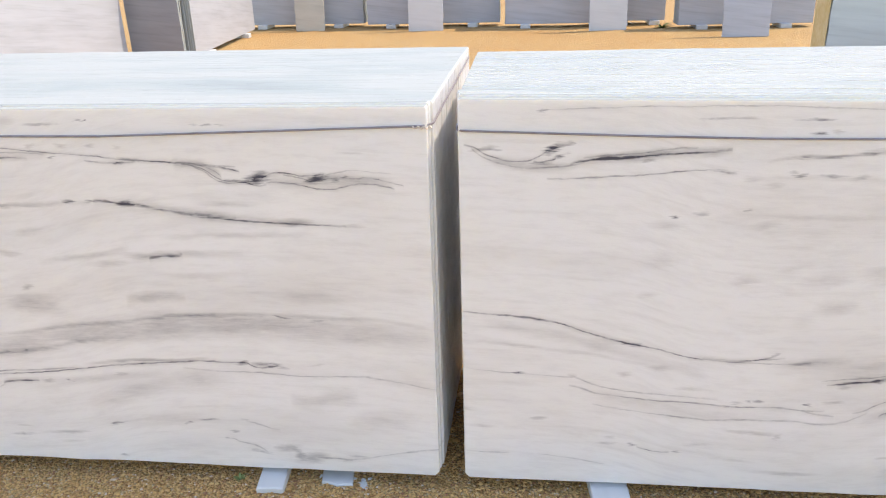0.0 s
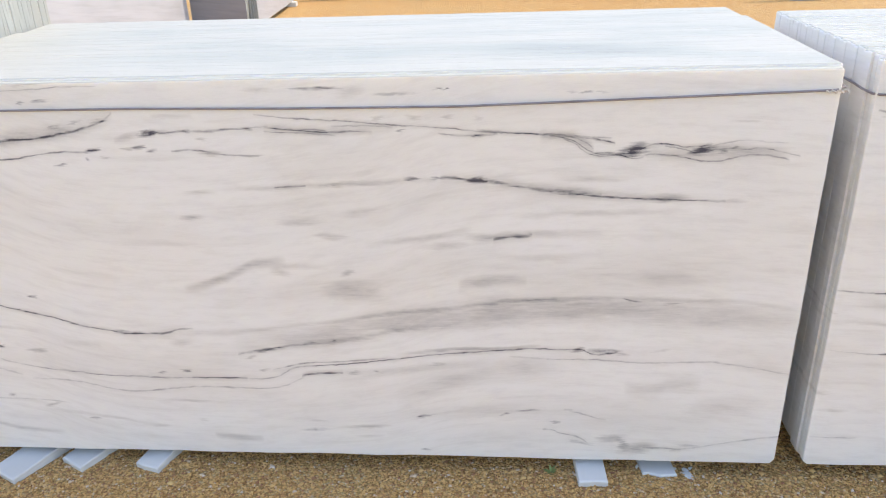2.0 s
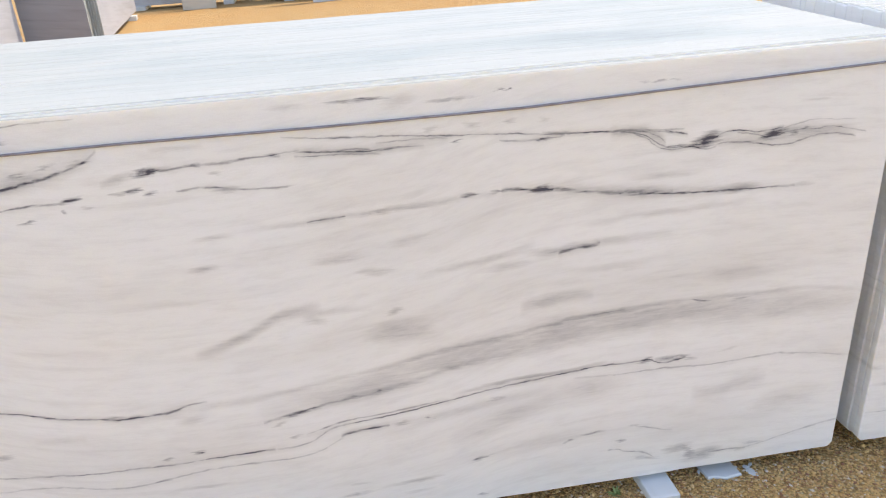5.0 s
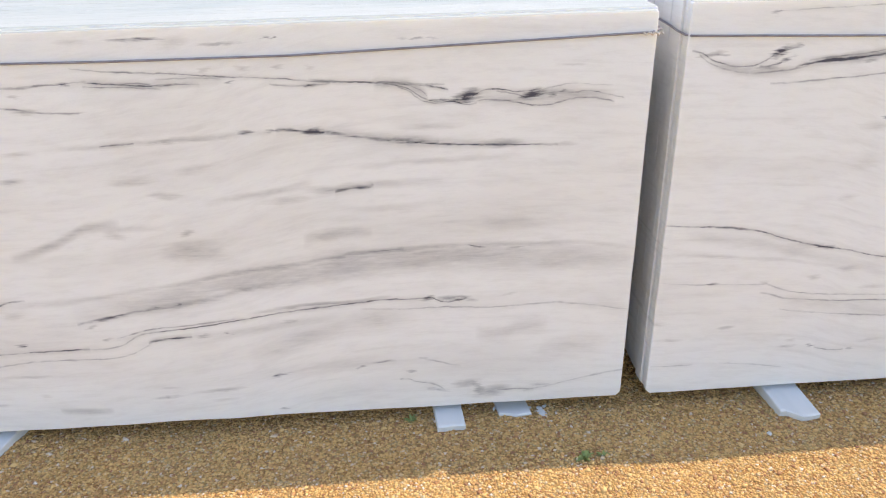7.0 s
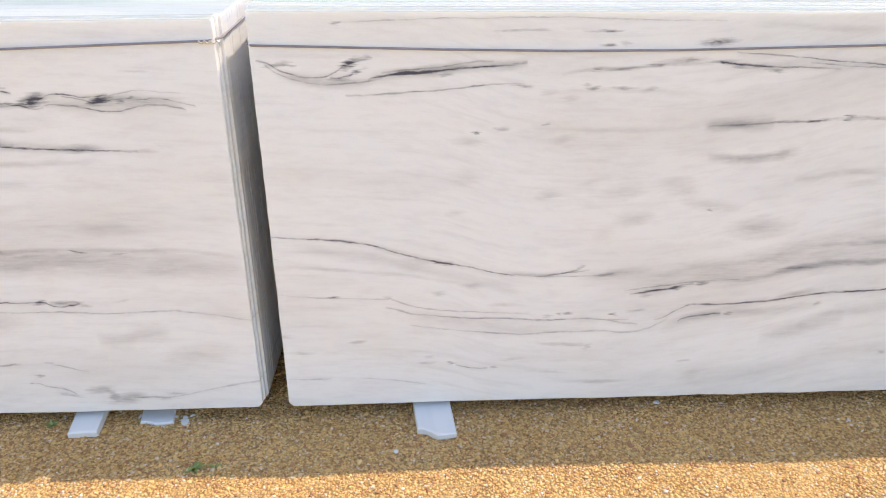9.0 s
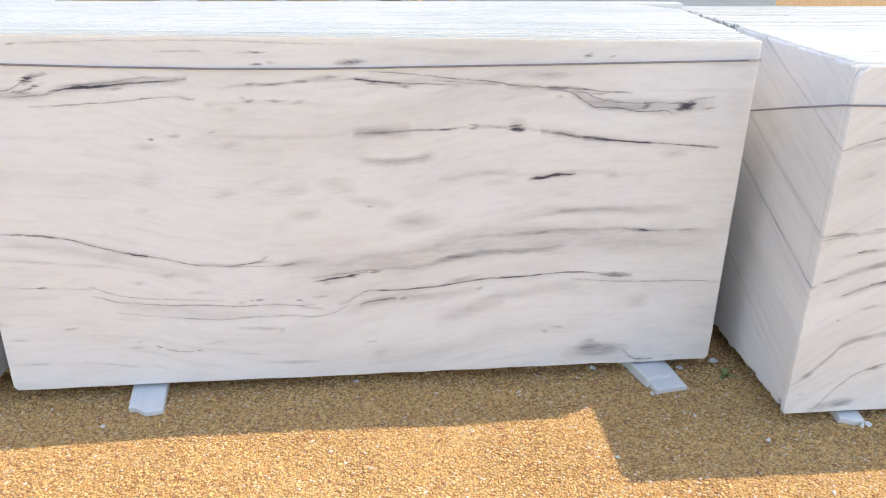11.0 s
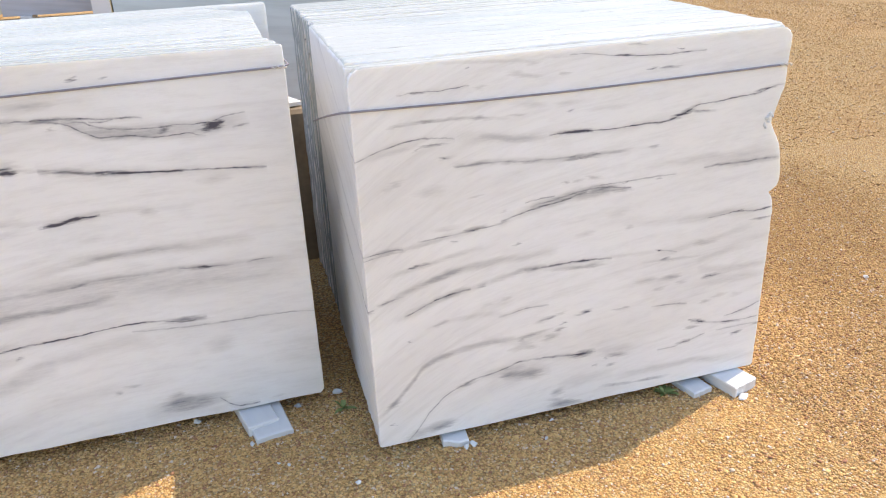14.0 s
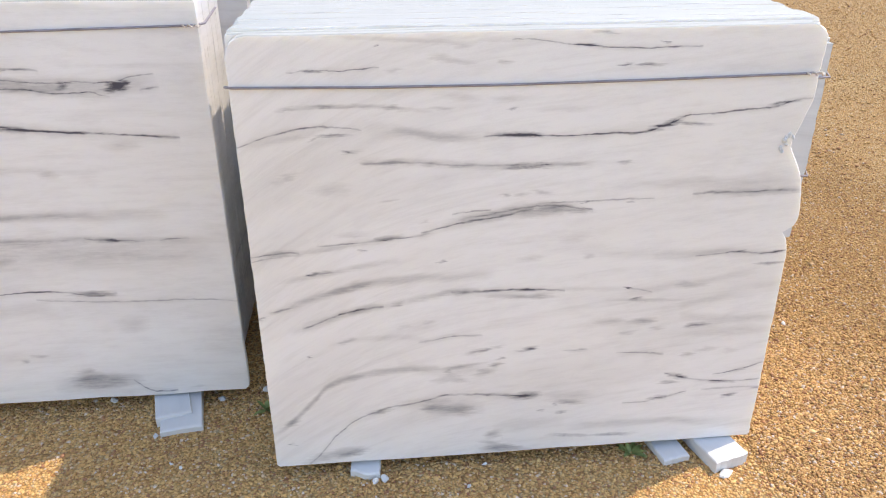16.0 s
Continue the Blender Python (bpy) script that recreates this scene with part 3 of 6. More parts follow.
MARBLE_B.fleck(0.621, 1.053, 0.0149, 0.0031, 6, .6)
MARBLE_B.fleck(0.869, 1.058, 0.0410, 0.0063, 3, .9)
MARBLE_B.fleck(0.666, 1.056, 0.0117, 0.0039, 6, .3)
MARBLE_B.cloud(0.0068, .16, [(0.923, 1.096), (1.020, 1.092), (1.132, 1.084), (1.231, 1.084)])
MARBLE_B.fleck(1.505, 1.072, 0.0138, 0.0048, 11, .9)
MARBLE_B.fleck(1.572, 1.069, 0.0080, 0.0024, 4, .7)
MARBLE_B.fleck(1.395, 1.020, 0.0538, 0.0097, 1, .35)
MARBLE_B.vein(0.0025, .6, [(0.911, 1.036), (0.995, 1.029), (1.066, 1.021), (1.108, 1.016), (1.166, 1.011)])
MARBLE_B.fleck(0.786, 1.017, 0.0574, 0.0056, 4, .4)
MARBLE_B.cloud(0.0042, .35, [(0.522, 0.983), (0.543, 0.994), (0.605, 1.001), (0.674, 1.001), (0.744, 1.007), (0.813, 1.010), (0.869, 1.012)])
MARBLE_B.fleck(0.600, 1.000, 0.0094, 0.0029, 7, .5)
MARBLE_B.fleck(0.670, 1.000, 0.0359, 0.0032, 5, .5)
MARBLE_B.fleck(0.742, 1.008, 0.0199, 0.0032, 4, .8)
MARBLE_B.fleck(0.815, 1.019, 0.0164, 0.0029, 6, .6)
MARBLE_B.fleck(0.887, 1.016, 0.0326, 0.0032, 2, .6)
MARBLE_B.vein(0.0027, .75, [(0.876, 1.016), (0.925, 1.010), (0.968, 1.005), (1.024, 1.001), (1.081, 0.999), (1.156, 0.995)])
MARBLE_B.fleck(0.947, 1.008, 0.0576, 0.0029, -5, .8)
MARBLE_B.fleck(0.925, 1.005, 0.0223, 0.0029, -6, .6)
MARBLE_B.fleck(1.009, 0.994, 0.0213, 0.0032, -8, .7)
MARBLE_B.cloud(0.0098, .16, [(0.869, 1.012), (0.953, 1.006), (1.052, 1.006), (1.166, 1.004)])
MARBLE_B.fleck(0.579, 0.967, 0.0123, 0.0032, 5, .6)
MARBLE_B.fleck(0.603, 0.959, 0.0123, 0.0032, 1, .8)
MARBLE_B.fleck(0.666, 0.958, 0.0276, 0.0029, 1, .6)
MARBLE_B.fleck(0.730, 0.954, 0.0170, 0.0041, 6, .35)
MARBLE_B.cloud(0.0057, .12, [(0.492, 0.947), (0.603, 0.955), (0.771, 0.946), (0.884, 0.940)])
MARBLE_B.fleck(0.500, 0.951, 0.0218, 0.0065, 4, .2)
MARBLE_B.fleck(0.548, 0.935, 0.0184, 0.0082, 8, .15)
MARBLE_B.fleck(0.500, 0.878, 0.0074, 0.0030, 4, .4)
MARBLE_B.cloud(0.0059, .14, [(0.459, 0.872), (0.599, 0.863), (0.742, 0.861), (0.857, 0.864)])
MARBLE_B.vein(0.0028, .8, [(1.091, 1.018), (1.151, 1.013), (1.209, 1.009), (1.260, 1.003), (1.311, 0.995), (1.369, 0.990), (1.443, 0.986), (1.502, 0.980), (1.562, 0.973), (1.606, 0.972), (1.640, 0.966)])
MARBLE_B.vein(0.0023, .5, [(1.081, 1.009), (1.138, 1.005), (1.195, 1.001), (1.267, 0.998)])
MARBLE_B.fleck(1.329, 0.992, 0.0426, 0.0082, -0, .3)
MARBLE_B.fleck(1.424, 0.985, 0.0345, 0.0049, 0, .5)
MARBLE_B.vein(0.0026, .8, [(1.396, 0.986), (1.444, 0.978), (1.467, 0.971), (1.487, 0.959), (1.515, 0.942), (1.539, 0.932), (1.569, 0.930), (1.599, 0.928), (1.630, 0.923), (1.661, 0.917), (1.698, 0.917), (1.735, 0.920), (1.759, 0.912), (1.777, 0.908)])
MARBLE_B.vein(0.0026, .75, [(1.459, 0.974), (1.496, 0.973), (1.519, 0.965), (1.542, 0.955), (1.573, 0.948), (1.611, 0.943), (1.671, 0.940), (1.716, 0.943), (1.761, 0.940), (1.791, 0.942), (1.820, 0.949), (1.856, 0.954), (1.878, 0.956)])
MARBLE_B.cloud(0.0146, .5, [(1.459, 0.974), (1.498, 0.958), (1.529, 0.946), (1.575, 0.938), (1.628, 0.933), (1.688, 0.931)])
MARBLE_B.cloud(0.0178, .35, [(1.613, 0.932), (1.688, 0.929), (1.764, 0.925), (1.823, 0.932), (1.884, 0.932)])
MARBLE_B.fleck(1.682, 0.934, 0.0149, 0.0068, 11, 1.0)
MARBLE_B.fleck(1.784, 0.927, 0.0156, 0.0085, 18, 1.5)
MARBLE_B.fleck(1.807, 0.932, 0.0161, 0.0102, 11, 1.6)
MARBLE_B.vein(0.0022, .5, [(1.841, 0.921), (1.863, 0.924), (1.885, 0.925)])
MARBLE_B.vein(0.0023, .6, [(1.518, 0.972), (1.548, 0.968), (1.574, 0.971)])
MARBLE_B.fleck(1.432, 0.964, 0.0085, 0.0033, 15, .4)
MARBLE_B.cloud(0.0133, .22, [(0.857, 0.864), (0.914, 0.870), (0.972, 0.873), (1.030, 0.875)])
MARBLE_B.cloud(0.0118, .45, [(0.864, 0.864), (0.893, 0.868), (0.943, 0.868), (0.994, 0.863), (1.030, 0.872)])
MARBLE_B.vein(0.0027, .55, [(0.871, 0.866), (0.929, 0.868), (0.972, 0.868), (1.030, 0.873), (1.074, 0.874), (1.118, 0.875), (1.176, 0.879)])
MARBLE_B.fleck(1.128, 0.876, 0.0267, 0.0034, 3, .7)
MARBLE_B.fleck(1.205, 0.881, 0.0135, 0.0051, 5, 1.0)
MARBLE_B.fleck(1.239, 0.882, 0.0085, 0.0034, 3, .5)
MARBLE_B.fleck(1.260, 0.880, 0.0084, 0.0031, 9, .5)
MARBLE_B.fleck(1.136, 0.876, 0.0144, 0.0034, 11, .7)
MARBLE_B.cloud(0.0045, .3, [(1.161, 0.878), (1.220, 0.880), (1.279, 0.879), (1.354, 0.872), (1.414, 0.865)])
MARBLE_B.fleck(1.318, 0.875, 0.0193, 0.0077, -15, 1.6)
MARBLE_B.fleck(1.322, 0.888, 0.0281, 0.0137, -13, .3)
MARBLE_B.vein(0.0076, .6, [(1.384, 0.866), (1.429, 0.861), (1.476, 0.852), (1.522, 0.845), (1.583, 0.838)])
MARBLE_B.fleck(1.450, 0.857, 0.0359, 0.0087, -6, .4)
MARBLE_B.vein(0.0046, .85, [(1.507, 0.846), (1.552, 0.843), (1.614, 0.835), (1.676, 0.830), (1.754, 0.824), (1.833, 0.817), (1.912, 0.809)])
MARBLE_B.vein(0.0025, .9, [(1.542, 0.843), (1.583, 0.838), (1.630, 0.833), (1.707, 0.827)])
MARBLE_B.cloud(0.0107, .6, [(0.879, 0.793), (0.931, 0.787), (0.990, 0.785), (1.034, 0.789), (1.078, 0.799)])
MARBLE_B.fleck(1.071, 0.798, 0.0281, 0.0140, 21, .3)
MARBLE_B.cloud(0.0094, .25, [(1.097, 0.732), (1.149, 0.736), (1.201, 0.749), (1.276, 0.749), (1.338, 0.743)])
MARBLE_B.fleck(1.279, 0.720, 0.0487, 0.0091, 5, .2)
MARBLE_B.vein(0.0047, 1, [(1.364, 0.729), (1.392, 0.732), (1.415, 0.734), (1.433, 0.740), (1.468, 0.740), (1.498, 0.743)])
MARBLE_B.fleck(1.393, 0.731, 0.0321, 0.0046, 3, 1.0)
MARBLE_B.fleck(1.440, 0.739, 0.0298, 0.0046, 2, .9)
MARBLE_B.cloud(0.0079, .18, [(1.307, 0.742), (1.399, 0.740), (1.506, 0.746), (1.646, 0.738), (1.724, 0.736)])
MARBLE_B.fleck(1.606, 0.732, 0.0205, 0.0073, -3, .3)
MARBLE_B.fleck(1.783, 0.797, 0.0423, 0.0108, 1, .2)
MARBLE_B.fleck(1.468, 0.680, 0.0334, 0.0075, 8, .2)
MARBLE_B.cloud(0.0149, .24, [(1.274, 0.606), (1.351, 0.617), (1.429, 0.626), (1.538, 0.627), (1.665, 0.626), (1.859, 0.618)])
MARBLE_B.cloud(0.0066, .2, [(1.336, 0.611), (1.414, 0.617), (1.507, 0.628), (1.601, 0.630), (1.696, 0.629)])
MARBLE_B.fleck(0.508, 0.702, 0.0301, 0.0108, 11, .25)
MARBLE_B.fleck(0.691, 0.707, 0.0549, 0.0162, 12, .25)
MARBLE_B.fleck(0.810, 0.728, 0.0525, 0.0126, 3, .22)
MARBLE_B.fleck(0.836, 0.705, 0.0414, 0.0109, 9, .22)
MARBLE_B.fleck(0.911, 0.669, 0.0728, 0.0130, -6, .2)
MARBLE_B.fleck(0.908, 0.657, 0.0057, 0.0030, 17, .6)
MARBLE_B.fleck(0.615, 0.736, 0.0420, 0.0088, 18, .15)
MARBLE_B.fleck(0.541, 0.843, 0.0323, 0.0085, 12, .2)
MARBLE_B.fleck(1.042, 0.605, 0.0770, 0.0228, 3, .4)
MARBLE_B.fleck(0.723, 0.636, 0.0442, 0.0167, 12, .28)
MARBLE_B.fleck(0.290, 0.663, 0.0244, 0.0072, 3, .25)
MARBLE_B.fleck(0.655, 0.603, 0.0302, 0.0168, 21, .12)
MARBLE_B.vein(0.0032, .85, [(-0.157, 0.606), (-0.101, 0.602), (-0.030, 0.598), (0.041, 0.589), (0.069, 0.584), (0.111, 0.571), (0.132, 0.563), (0.181, 0.547), (0.239, 0.532), (0.283, 0.523), (0.327, 0.514), (0.371, 0.501), (0.415, 0.492), (0.475, 0.486), (0.513, 0.484), (0.552, 0.489), (0.590, 0.497), (0.611, 0.508)])
MARBLE_B.fleck(0.262, 0.527, 0.0255, 0.0050, -9, .7)
MARBLE_B.vein(0.0026, .5, [(0.400, 0.491), (0.460, 0.491), (0.521, 0.487), (0.567, 0.491), (0.629, 0.498)])
MARBLE_B.vein(0.0026, .35, [(0.490, 0.484), (0.551, 0.482), (0.613, 0.482), (0.690, 0.488)])
MARBLE_B.cloud(0.0085, .18, [(0.613, 0.482), (0.674, 0.487), (0.736, 0.494), (0.790, 0.497)])
MARBLE_B.fleck(0.606, 0.506, 0.0062, 0.0039, 17, .6)
MARBLE_B.fleck(0.667, 0.485, 0.0325, 0.0039, 8, .3)
MARBLE_B.fleck(-0.153, 0.548, 0.0085, 0.0034, 3, .35)
MARBLE_B.cloud(0.0050, .2, [(-0.188, 0.525), (-0.101, 0.523), (-0.014, 0.515), (0.058, 0.507), (0.160, 0.496), (0.233, 0.482), (0.352, 0.458)])
MARBLE_B.fleck(0.333, 0.460, 0.0285, 0.0059, -2, .3)
MARBLE_B.fleck(0.251, 0.440, 0.0175, 0.0059, 6, .25)
MARBLE_B.vein(0.0026, .3, [(-0.158, 0.449), (-0.028, 0.434), (0.047, 0.431), (0.122, 0.428)])
MARBLE_B.fleck(-0.013, 0.436, 0.0169, 0.0035, -0, .8)
MARBLE_B.fleck(0.125, 0.432, 0.0134, 0.0040, -12, .35)
MARBLE_B.vein(0.0026, .4, [(0.122, 0.432), (0.150, 0.418), (0.194, 0.403), (0.269, 0.390), (0.360, 0.382), (0.484, 0.374)])
MARBLE_B.vein(0.0030, .55, [(0.111, 0.403), (0.147, 0.394), (0.191, 0.380), (0.237, 0.376), (0.267, 0.372), (0.343, 0.365), (0.421, 0.362), (0.498, 0.356), (0.561, 0.355), (0.624, 0.357), (0.702, 0.352), (0.742, 0.353)])
MARBLE_B.vein(0.0031, .45, [(0.172, 0.348), (0.233, 0.338), (0.294, 0.331), (0.355, 0.323), (0.417, 0.317), (0.480, 0.313), (0.527, 0.316), (0.606, 0.318), (0.670, 0.319), (0.733, 0.313), (0.781, 0.319), (0.813, 0.332), (0.845, 0.352)])
MARBLE_B.vein(0.0029, .4, [(0.686, 0.353), (0.718, 0.343), (0.766, 0.337)])
MARBLE_B.fleck(0.408, 0.403, 0.0321, 0.0040, -2, .35)
MARBLE_B.fleck(0.526, 0.367, 0.0130, 0.0037, 1, .5)
MARBLE_B.fleck(0.559, 0.372, 0.0068, 0.0037, 6, .5)
MARBLE_B.fleck(0.581, 0.374, 0.0099, 0.0037, 2, .6)
MARBLE_B.fleck(0.699, 0.368, 0.0095, 0.0041, 9, 1.0)
MARBLE_B.fleck(0.758, 0.378, 0.0252, 0.0041, 3, .35)
MARBLE_B.cloud(0.0149, .16, [(-0.106, 0.573), (0.036, 0.557), (0.164, 0.525), (0.309, 0.482), (0.457, 0.439)])
MARBLE_B.cloud(0.0180, .14, [(0.149, 0.406), (0.296, 0.352), (0.481, 0.335), (0.670, 0.337)])
MARBLE_B.cloud(0.0254, .28, [(0.581, 0.463), (0.736, 0.475), (0.860, 0.485), (0.984, 0.503), (1.108, 0.531), (1.201, 0.551), (1.325, 0.565), (1.452, 0.563), (1.613, 0.555), (1.778, 0.537), (1.961, 0.519)])
MARBLE_B.cloud(0.0258, .26, [(0.735, 0.449), (0.860, 0.457), (0.986, 0.464), (1.079, 0.486), (1.173, 0.498), (1.299, 0.515), (1.425, 0.525), (1.586, 0.522), (1.767, 0.507), (1.967, 0.492)])
MARBLE_B.cloud(0.0068, .28, [(1.170, 0.544), (1.248, 0.555), (1.357, 0.560), (1.436, 0.566), (1.531, 0.567), (1.643, 0.566), (1.741, 0.560), (1.871, 0.558), (1.954, 0.550)])
MARBLE_B.fleck(1.716, 0.563, 0.0163, 0.0032, -9, .8)
MARBLE_B.vein(0.0027, .5, [(1.651, 0.568), (1.708, 0.563), (1.790, 0.555)])
MARBLE_B.vein(0.0028, .5, [(1.823, 0.555), (1.855, 0.559), (1.895, 0.558)])
MARBLE_B.fleck(1.409, 0.562, 0.0289, 0.0039, 8, .5)
MARBLE_B.cloud(0.0086, .5, [(0.986, 0.459), (1.049, 0.465), (1.103, 0.480), (1.142, 0.489), (1.189, 0.495), (1.236, 0.503), (1.363, 0.506), (1.490, 0.515)])
MARBLE_B.fleck(1.150, 0.492, 0.0254, 0.0050, 1, .6)
MARBLE_B.vein(0.0042, .7, [(0.735, 0.428), (0.782, 0.434), (0.829, 0.440), (0.868, 0.448), (0.899, 0.453)])
MARBLE_B.vein(0.0028, .5, [(0.720, 0.438), (0.782, 0.446), (0.860, 0.454), (0.923, 0.460), (1.017, 0.462)])
MARBLE_B.fleck(0.786, 0.434, 0.0292, 0.0044, 8, .7)
MARBLE_B.fleck(0.856, 0.443, 0.0161, 0.0044, 14, .8)
MARBLE_B.fleck(0.918, 0.453, 0.0160, 0.0050, 7, .8)
MARBLE_B.fleck(0.774, 0.420, 0.0173, 0.0040, 9, .3)
MARBLE_B.vein(0.0036, .95, [(0.805, 0.347), (0.829, 0.354), (0.853, 0.369), (0.877, 0.382), (0.901, 0.390), (0.940, 0.391), (0.988, 0.391), (1.052, 0.395), (1.116, 0.400), (1.179, 0.410), (1.243, 0.417), (1.308, 0.420), (1.372, 0.422), (1.437, 0.427), (1.501, 0.430), (1.584, 0.424), (1.619, 0.415), (1.652, 0.411), (1.676, 0.415), (1.701, 0.417)])
MARBLE_B.fleck(1.639, 0.418, 0.0482, 0.0073, -2, .6)
MARBLE_B.fleck(1.660, 0.415, 0.0446, 0.0063, -7, .4)
MARBLE_B.vein(0.0040, .8, [(0.869, 0.339), (0.893, 0.352), (0.917, 0.356), (0.949, 0.361), (0.981, 0.363)])
MARBLE_B.fleck(1.001, 0.362, 0.0137, 0.0046, 5, .6)
MARBLE_B.cloud(0.0145, .24, [(0.829, 0.318), (0.893, 0.345), (0.973, 0.362), (1.085, 0.369), (1.182, 0.378), (1.246, 0.388)])
MARBLE_B.cloud(0.0071, .25, [(1.115, 0.407), (1.179, 0.421), (1.242, 0.428)])
MARBLE_B.fleck(1.230, 0.385, 0.0112, 0.0042, 13, .5)
MARBLE_B.vein(0.0029, .45, [(1.505, 0.407), (1.588, 0.399), (1.688, 0.393), (1.772, 0.390), (1.856, 0.390), (1.941, 0.383), (2.012, 0.370)])
MARBLE_B.cloud(0.0182, .16, [(1.186, 0.314), (1.265, 0.351), (1.378, 0.370), (1.541, 0.383)])
MARBLE_B.cloud(0.0241, .25, [(1.090, 0.281), (1.155, 0.297), (1.235, 0.320), (1.315, 0.346)])
MARBLE_B.fleck(1.721, 0.323, 0.0366, 0.0215, 11, .22)
MARBLE_B.fleck(1.965, 0.274, 0.1030, 0.0444, -4, .18)
MARBLE_B.fleck(1.435, 0.230, 0.0133, 0.0044, 6, .4)
MARBLE_B.fleck(1.477, 0.244, 0.0201, 0.0044, -1, .4)
MARBLE_B.cloud(0.0192, .1, [(1.192, 0.229), (1.308, 0.240), (1.476, 0.241), (1.595, 0.237)])
MARBLE_B.fleck(1.579, 0.168, 0.0396, 0.0159, 6, .6)
MARBLE_B.fleck(1.641, 0.158, 0.0664, 0.0160, -2, .62)
MARBLE_B.fleck(1.581, 0.190, 0.0194, 0.0068, 3, .4)
MARBLE_B.vein(0.0036, .75, [(1.693, 0.155), (1.710, 0.136), (1.725, 0.123), (1.753, 0.113), (1.801, 0.115)])
MARBLE_B.fleck(1.733, 0.101, 0.0233, 0.0047, 4, .4)
MARBLE_B.fleck(1.598, 0.140, 0.0569, 0.0058, -3, .4)
MARBLE_B.cloud(0.0239, .2, [(1.489, 0.131), (1.574, 0.145), (1.676, 0.154)])
MARBLE_B.fleck(1.852, 0.123, 0.0145, 0.0037, 0, .3)
MARBLE_B.fleck(0.039, 0.302, 0.0207, 0.0041, 2, .4)
MARBLE_B.fleck(-0.147, 0.323, 0.0195, 0.0061, -1, .3)
MARBLE_B.fleck(-0.111, 0.271, 0.0357, 0.0042, -2, .2)
MARBLE_B.fleck(0.213, 0.230, 0.0249, 0.0039, -2, .35)
MARBLE_B.fleck(0.276, 0.228, 0.0094, 0.0043, 3, .5)
MARBLE_B.vein(0.0030, .6, [(0.291, 0.224), (0.314, 0.215), (0.345, 0.209), (0.377, 0.209)])
MARBLE_B.fleck(0.393, 0.212, 0.0094, 0.0039, 3, .5)
MARBLE_B.vein(0.0026, .35, [(-0.153, 0.189), (-0.099, 0.187), (-0.036, 0.189)])
MARBLE_B.vein(0.0026, .3, [(0.035, 0.189), (0.120, 0.179), (0.213, 0.163)])
MARBLE_B.fleck(0.223, 0.249, 0.0173, 0.0042, 3, .25)
MARBLE_B.fleck(0.439, 0.236, 0.0296, 0.0043, 4, .25)
MARBLE_B.fleck(0.578, 0.278, 0.0639, 0.0053, -3, .35)
MARBLE_B.fleck(0.639, 0.269, 0.0146, 0.0043, 36, .3)
MARBLE_B.fleck(0.675, 0.158, 0.0773, 0.0056, -0, .3)
MARBLE_B.fleck(0.901, 0.216, 0.0153, 0.0039, 4, .35)
MARBLE_B.fleck(0.925, 0.170, 0.0268, 0.0134, 22, .18)
MARBLE_B.cloud(0.0233, .1, [(0.863, 0.194), (0.995, 0.175), (1.128, 0.185), (1.243, 0.216)])
MARBLE_B.fleck(0.541, 0.192, 0.0537, 0.0035, -5, .2)
MARBLE_B = MARBLE_B.done(streaks=1.0)
MARBLE_C = Marble("veined_white_marble_c").begin(COURSE_C, lean=-0.40, shift=1.4)
MARBLE_C.vein(0.0024, .7, [(2.067, 0.881), (2.088, 0.885), (2.110, 0.892), (2.132, 0.900), (2.159, 0.908), (2.186, 0.914), (2.218, 0.918), (2.250, 0.919), (2.292, 0.915), (2.324, 0.909)])
MARBLE_C.cloud(0.0067, .2, [(2.109, 0.883), (2.174, 0.897), (2.238, 0.908)])
MARBLE_C.fleck(2.263, 0.901, 0.0312, 0.0026, -1, .7)
MARBLE_C.fleck(2.234, 0.896, 0.0125, 0.0026, 30, .4)
MARBLE_C.fleck(2.294, 0.866, 0.0120, 0.0033, 4, .6)
MARBLE_C.fleck(2.311, 0.867, 0.0121, 0.0026, 13, .3)
MARBLE_C.cloud(0.0043, .35, [(2.163, 0.952), (2.200, 0.956), (2.237, 0.959), (2.284, 0.959), (2.347, 0.955), (2.400, 0.949), (2.464, 0.942)])
MARBLE_C.fleck(2.256, 0.960, 0.0205, 0.0031, 3, .5)
MARBLE_C.fleck(2.387, 0.953, 0.0146, 0.0038, 3, .4)
MARBLE_C.fleck(2.183, 0.955, 0.0179, 0.0031, 6, .4)
MARBLE_C.vein(0.0018, .85, [(2.191, 1.025), (2.227, 1.026), (2.247, 1.027), (2.288, 1.026), (2.329, 1.027), (2.362, 1.028)])
MARBLE_C.fleck(2.240, 1.026, 0.0163, 0.0030, 0, .8)
MARBLE_C.fleck(2.386, 1.021, 0.0121, 0.0048, 4, .25)
MARBLE_C.fleck(2.357, 1.068, 0.0038, 0.0019, 8, .6)
MARBLE_C.cloud(0.0041, .2, [(2.242, 1.095), (2.292, 1.086), (2.393, 1.079), (2.475, 1.074), (2.527, 1.070), (2.558, 1.076), (2.632, 1.074)])
MARBLE_C.fleck(2.517, 1.064, 0.0169, 0.0035, 2, .3)
MARBLE_C.fleck(2.475, 1.045, 0.0239, 0.0072, -13, .3)
MARBLE_C.fleck(2.512, 1.037, 0.0276, 0.0036, -4, .3)
MARBLE_C.fleck(2.599, 1.035, 0.0171, 0.0030, -5, .4)
MARBLE_C.vein(0.0018, .5, [(2.606, 1.075), (2.642, 1.075), (2.685, 1.070), (2.718, 1.064)])
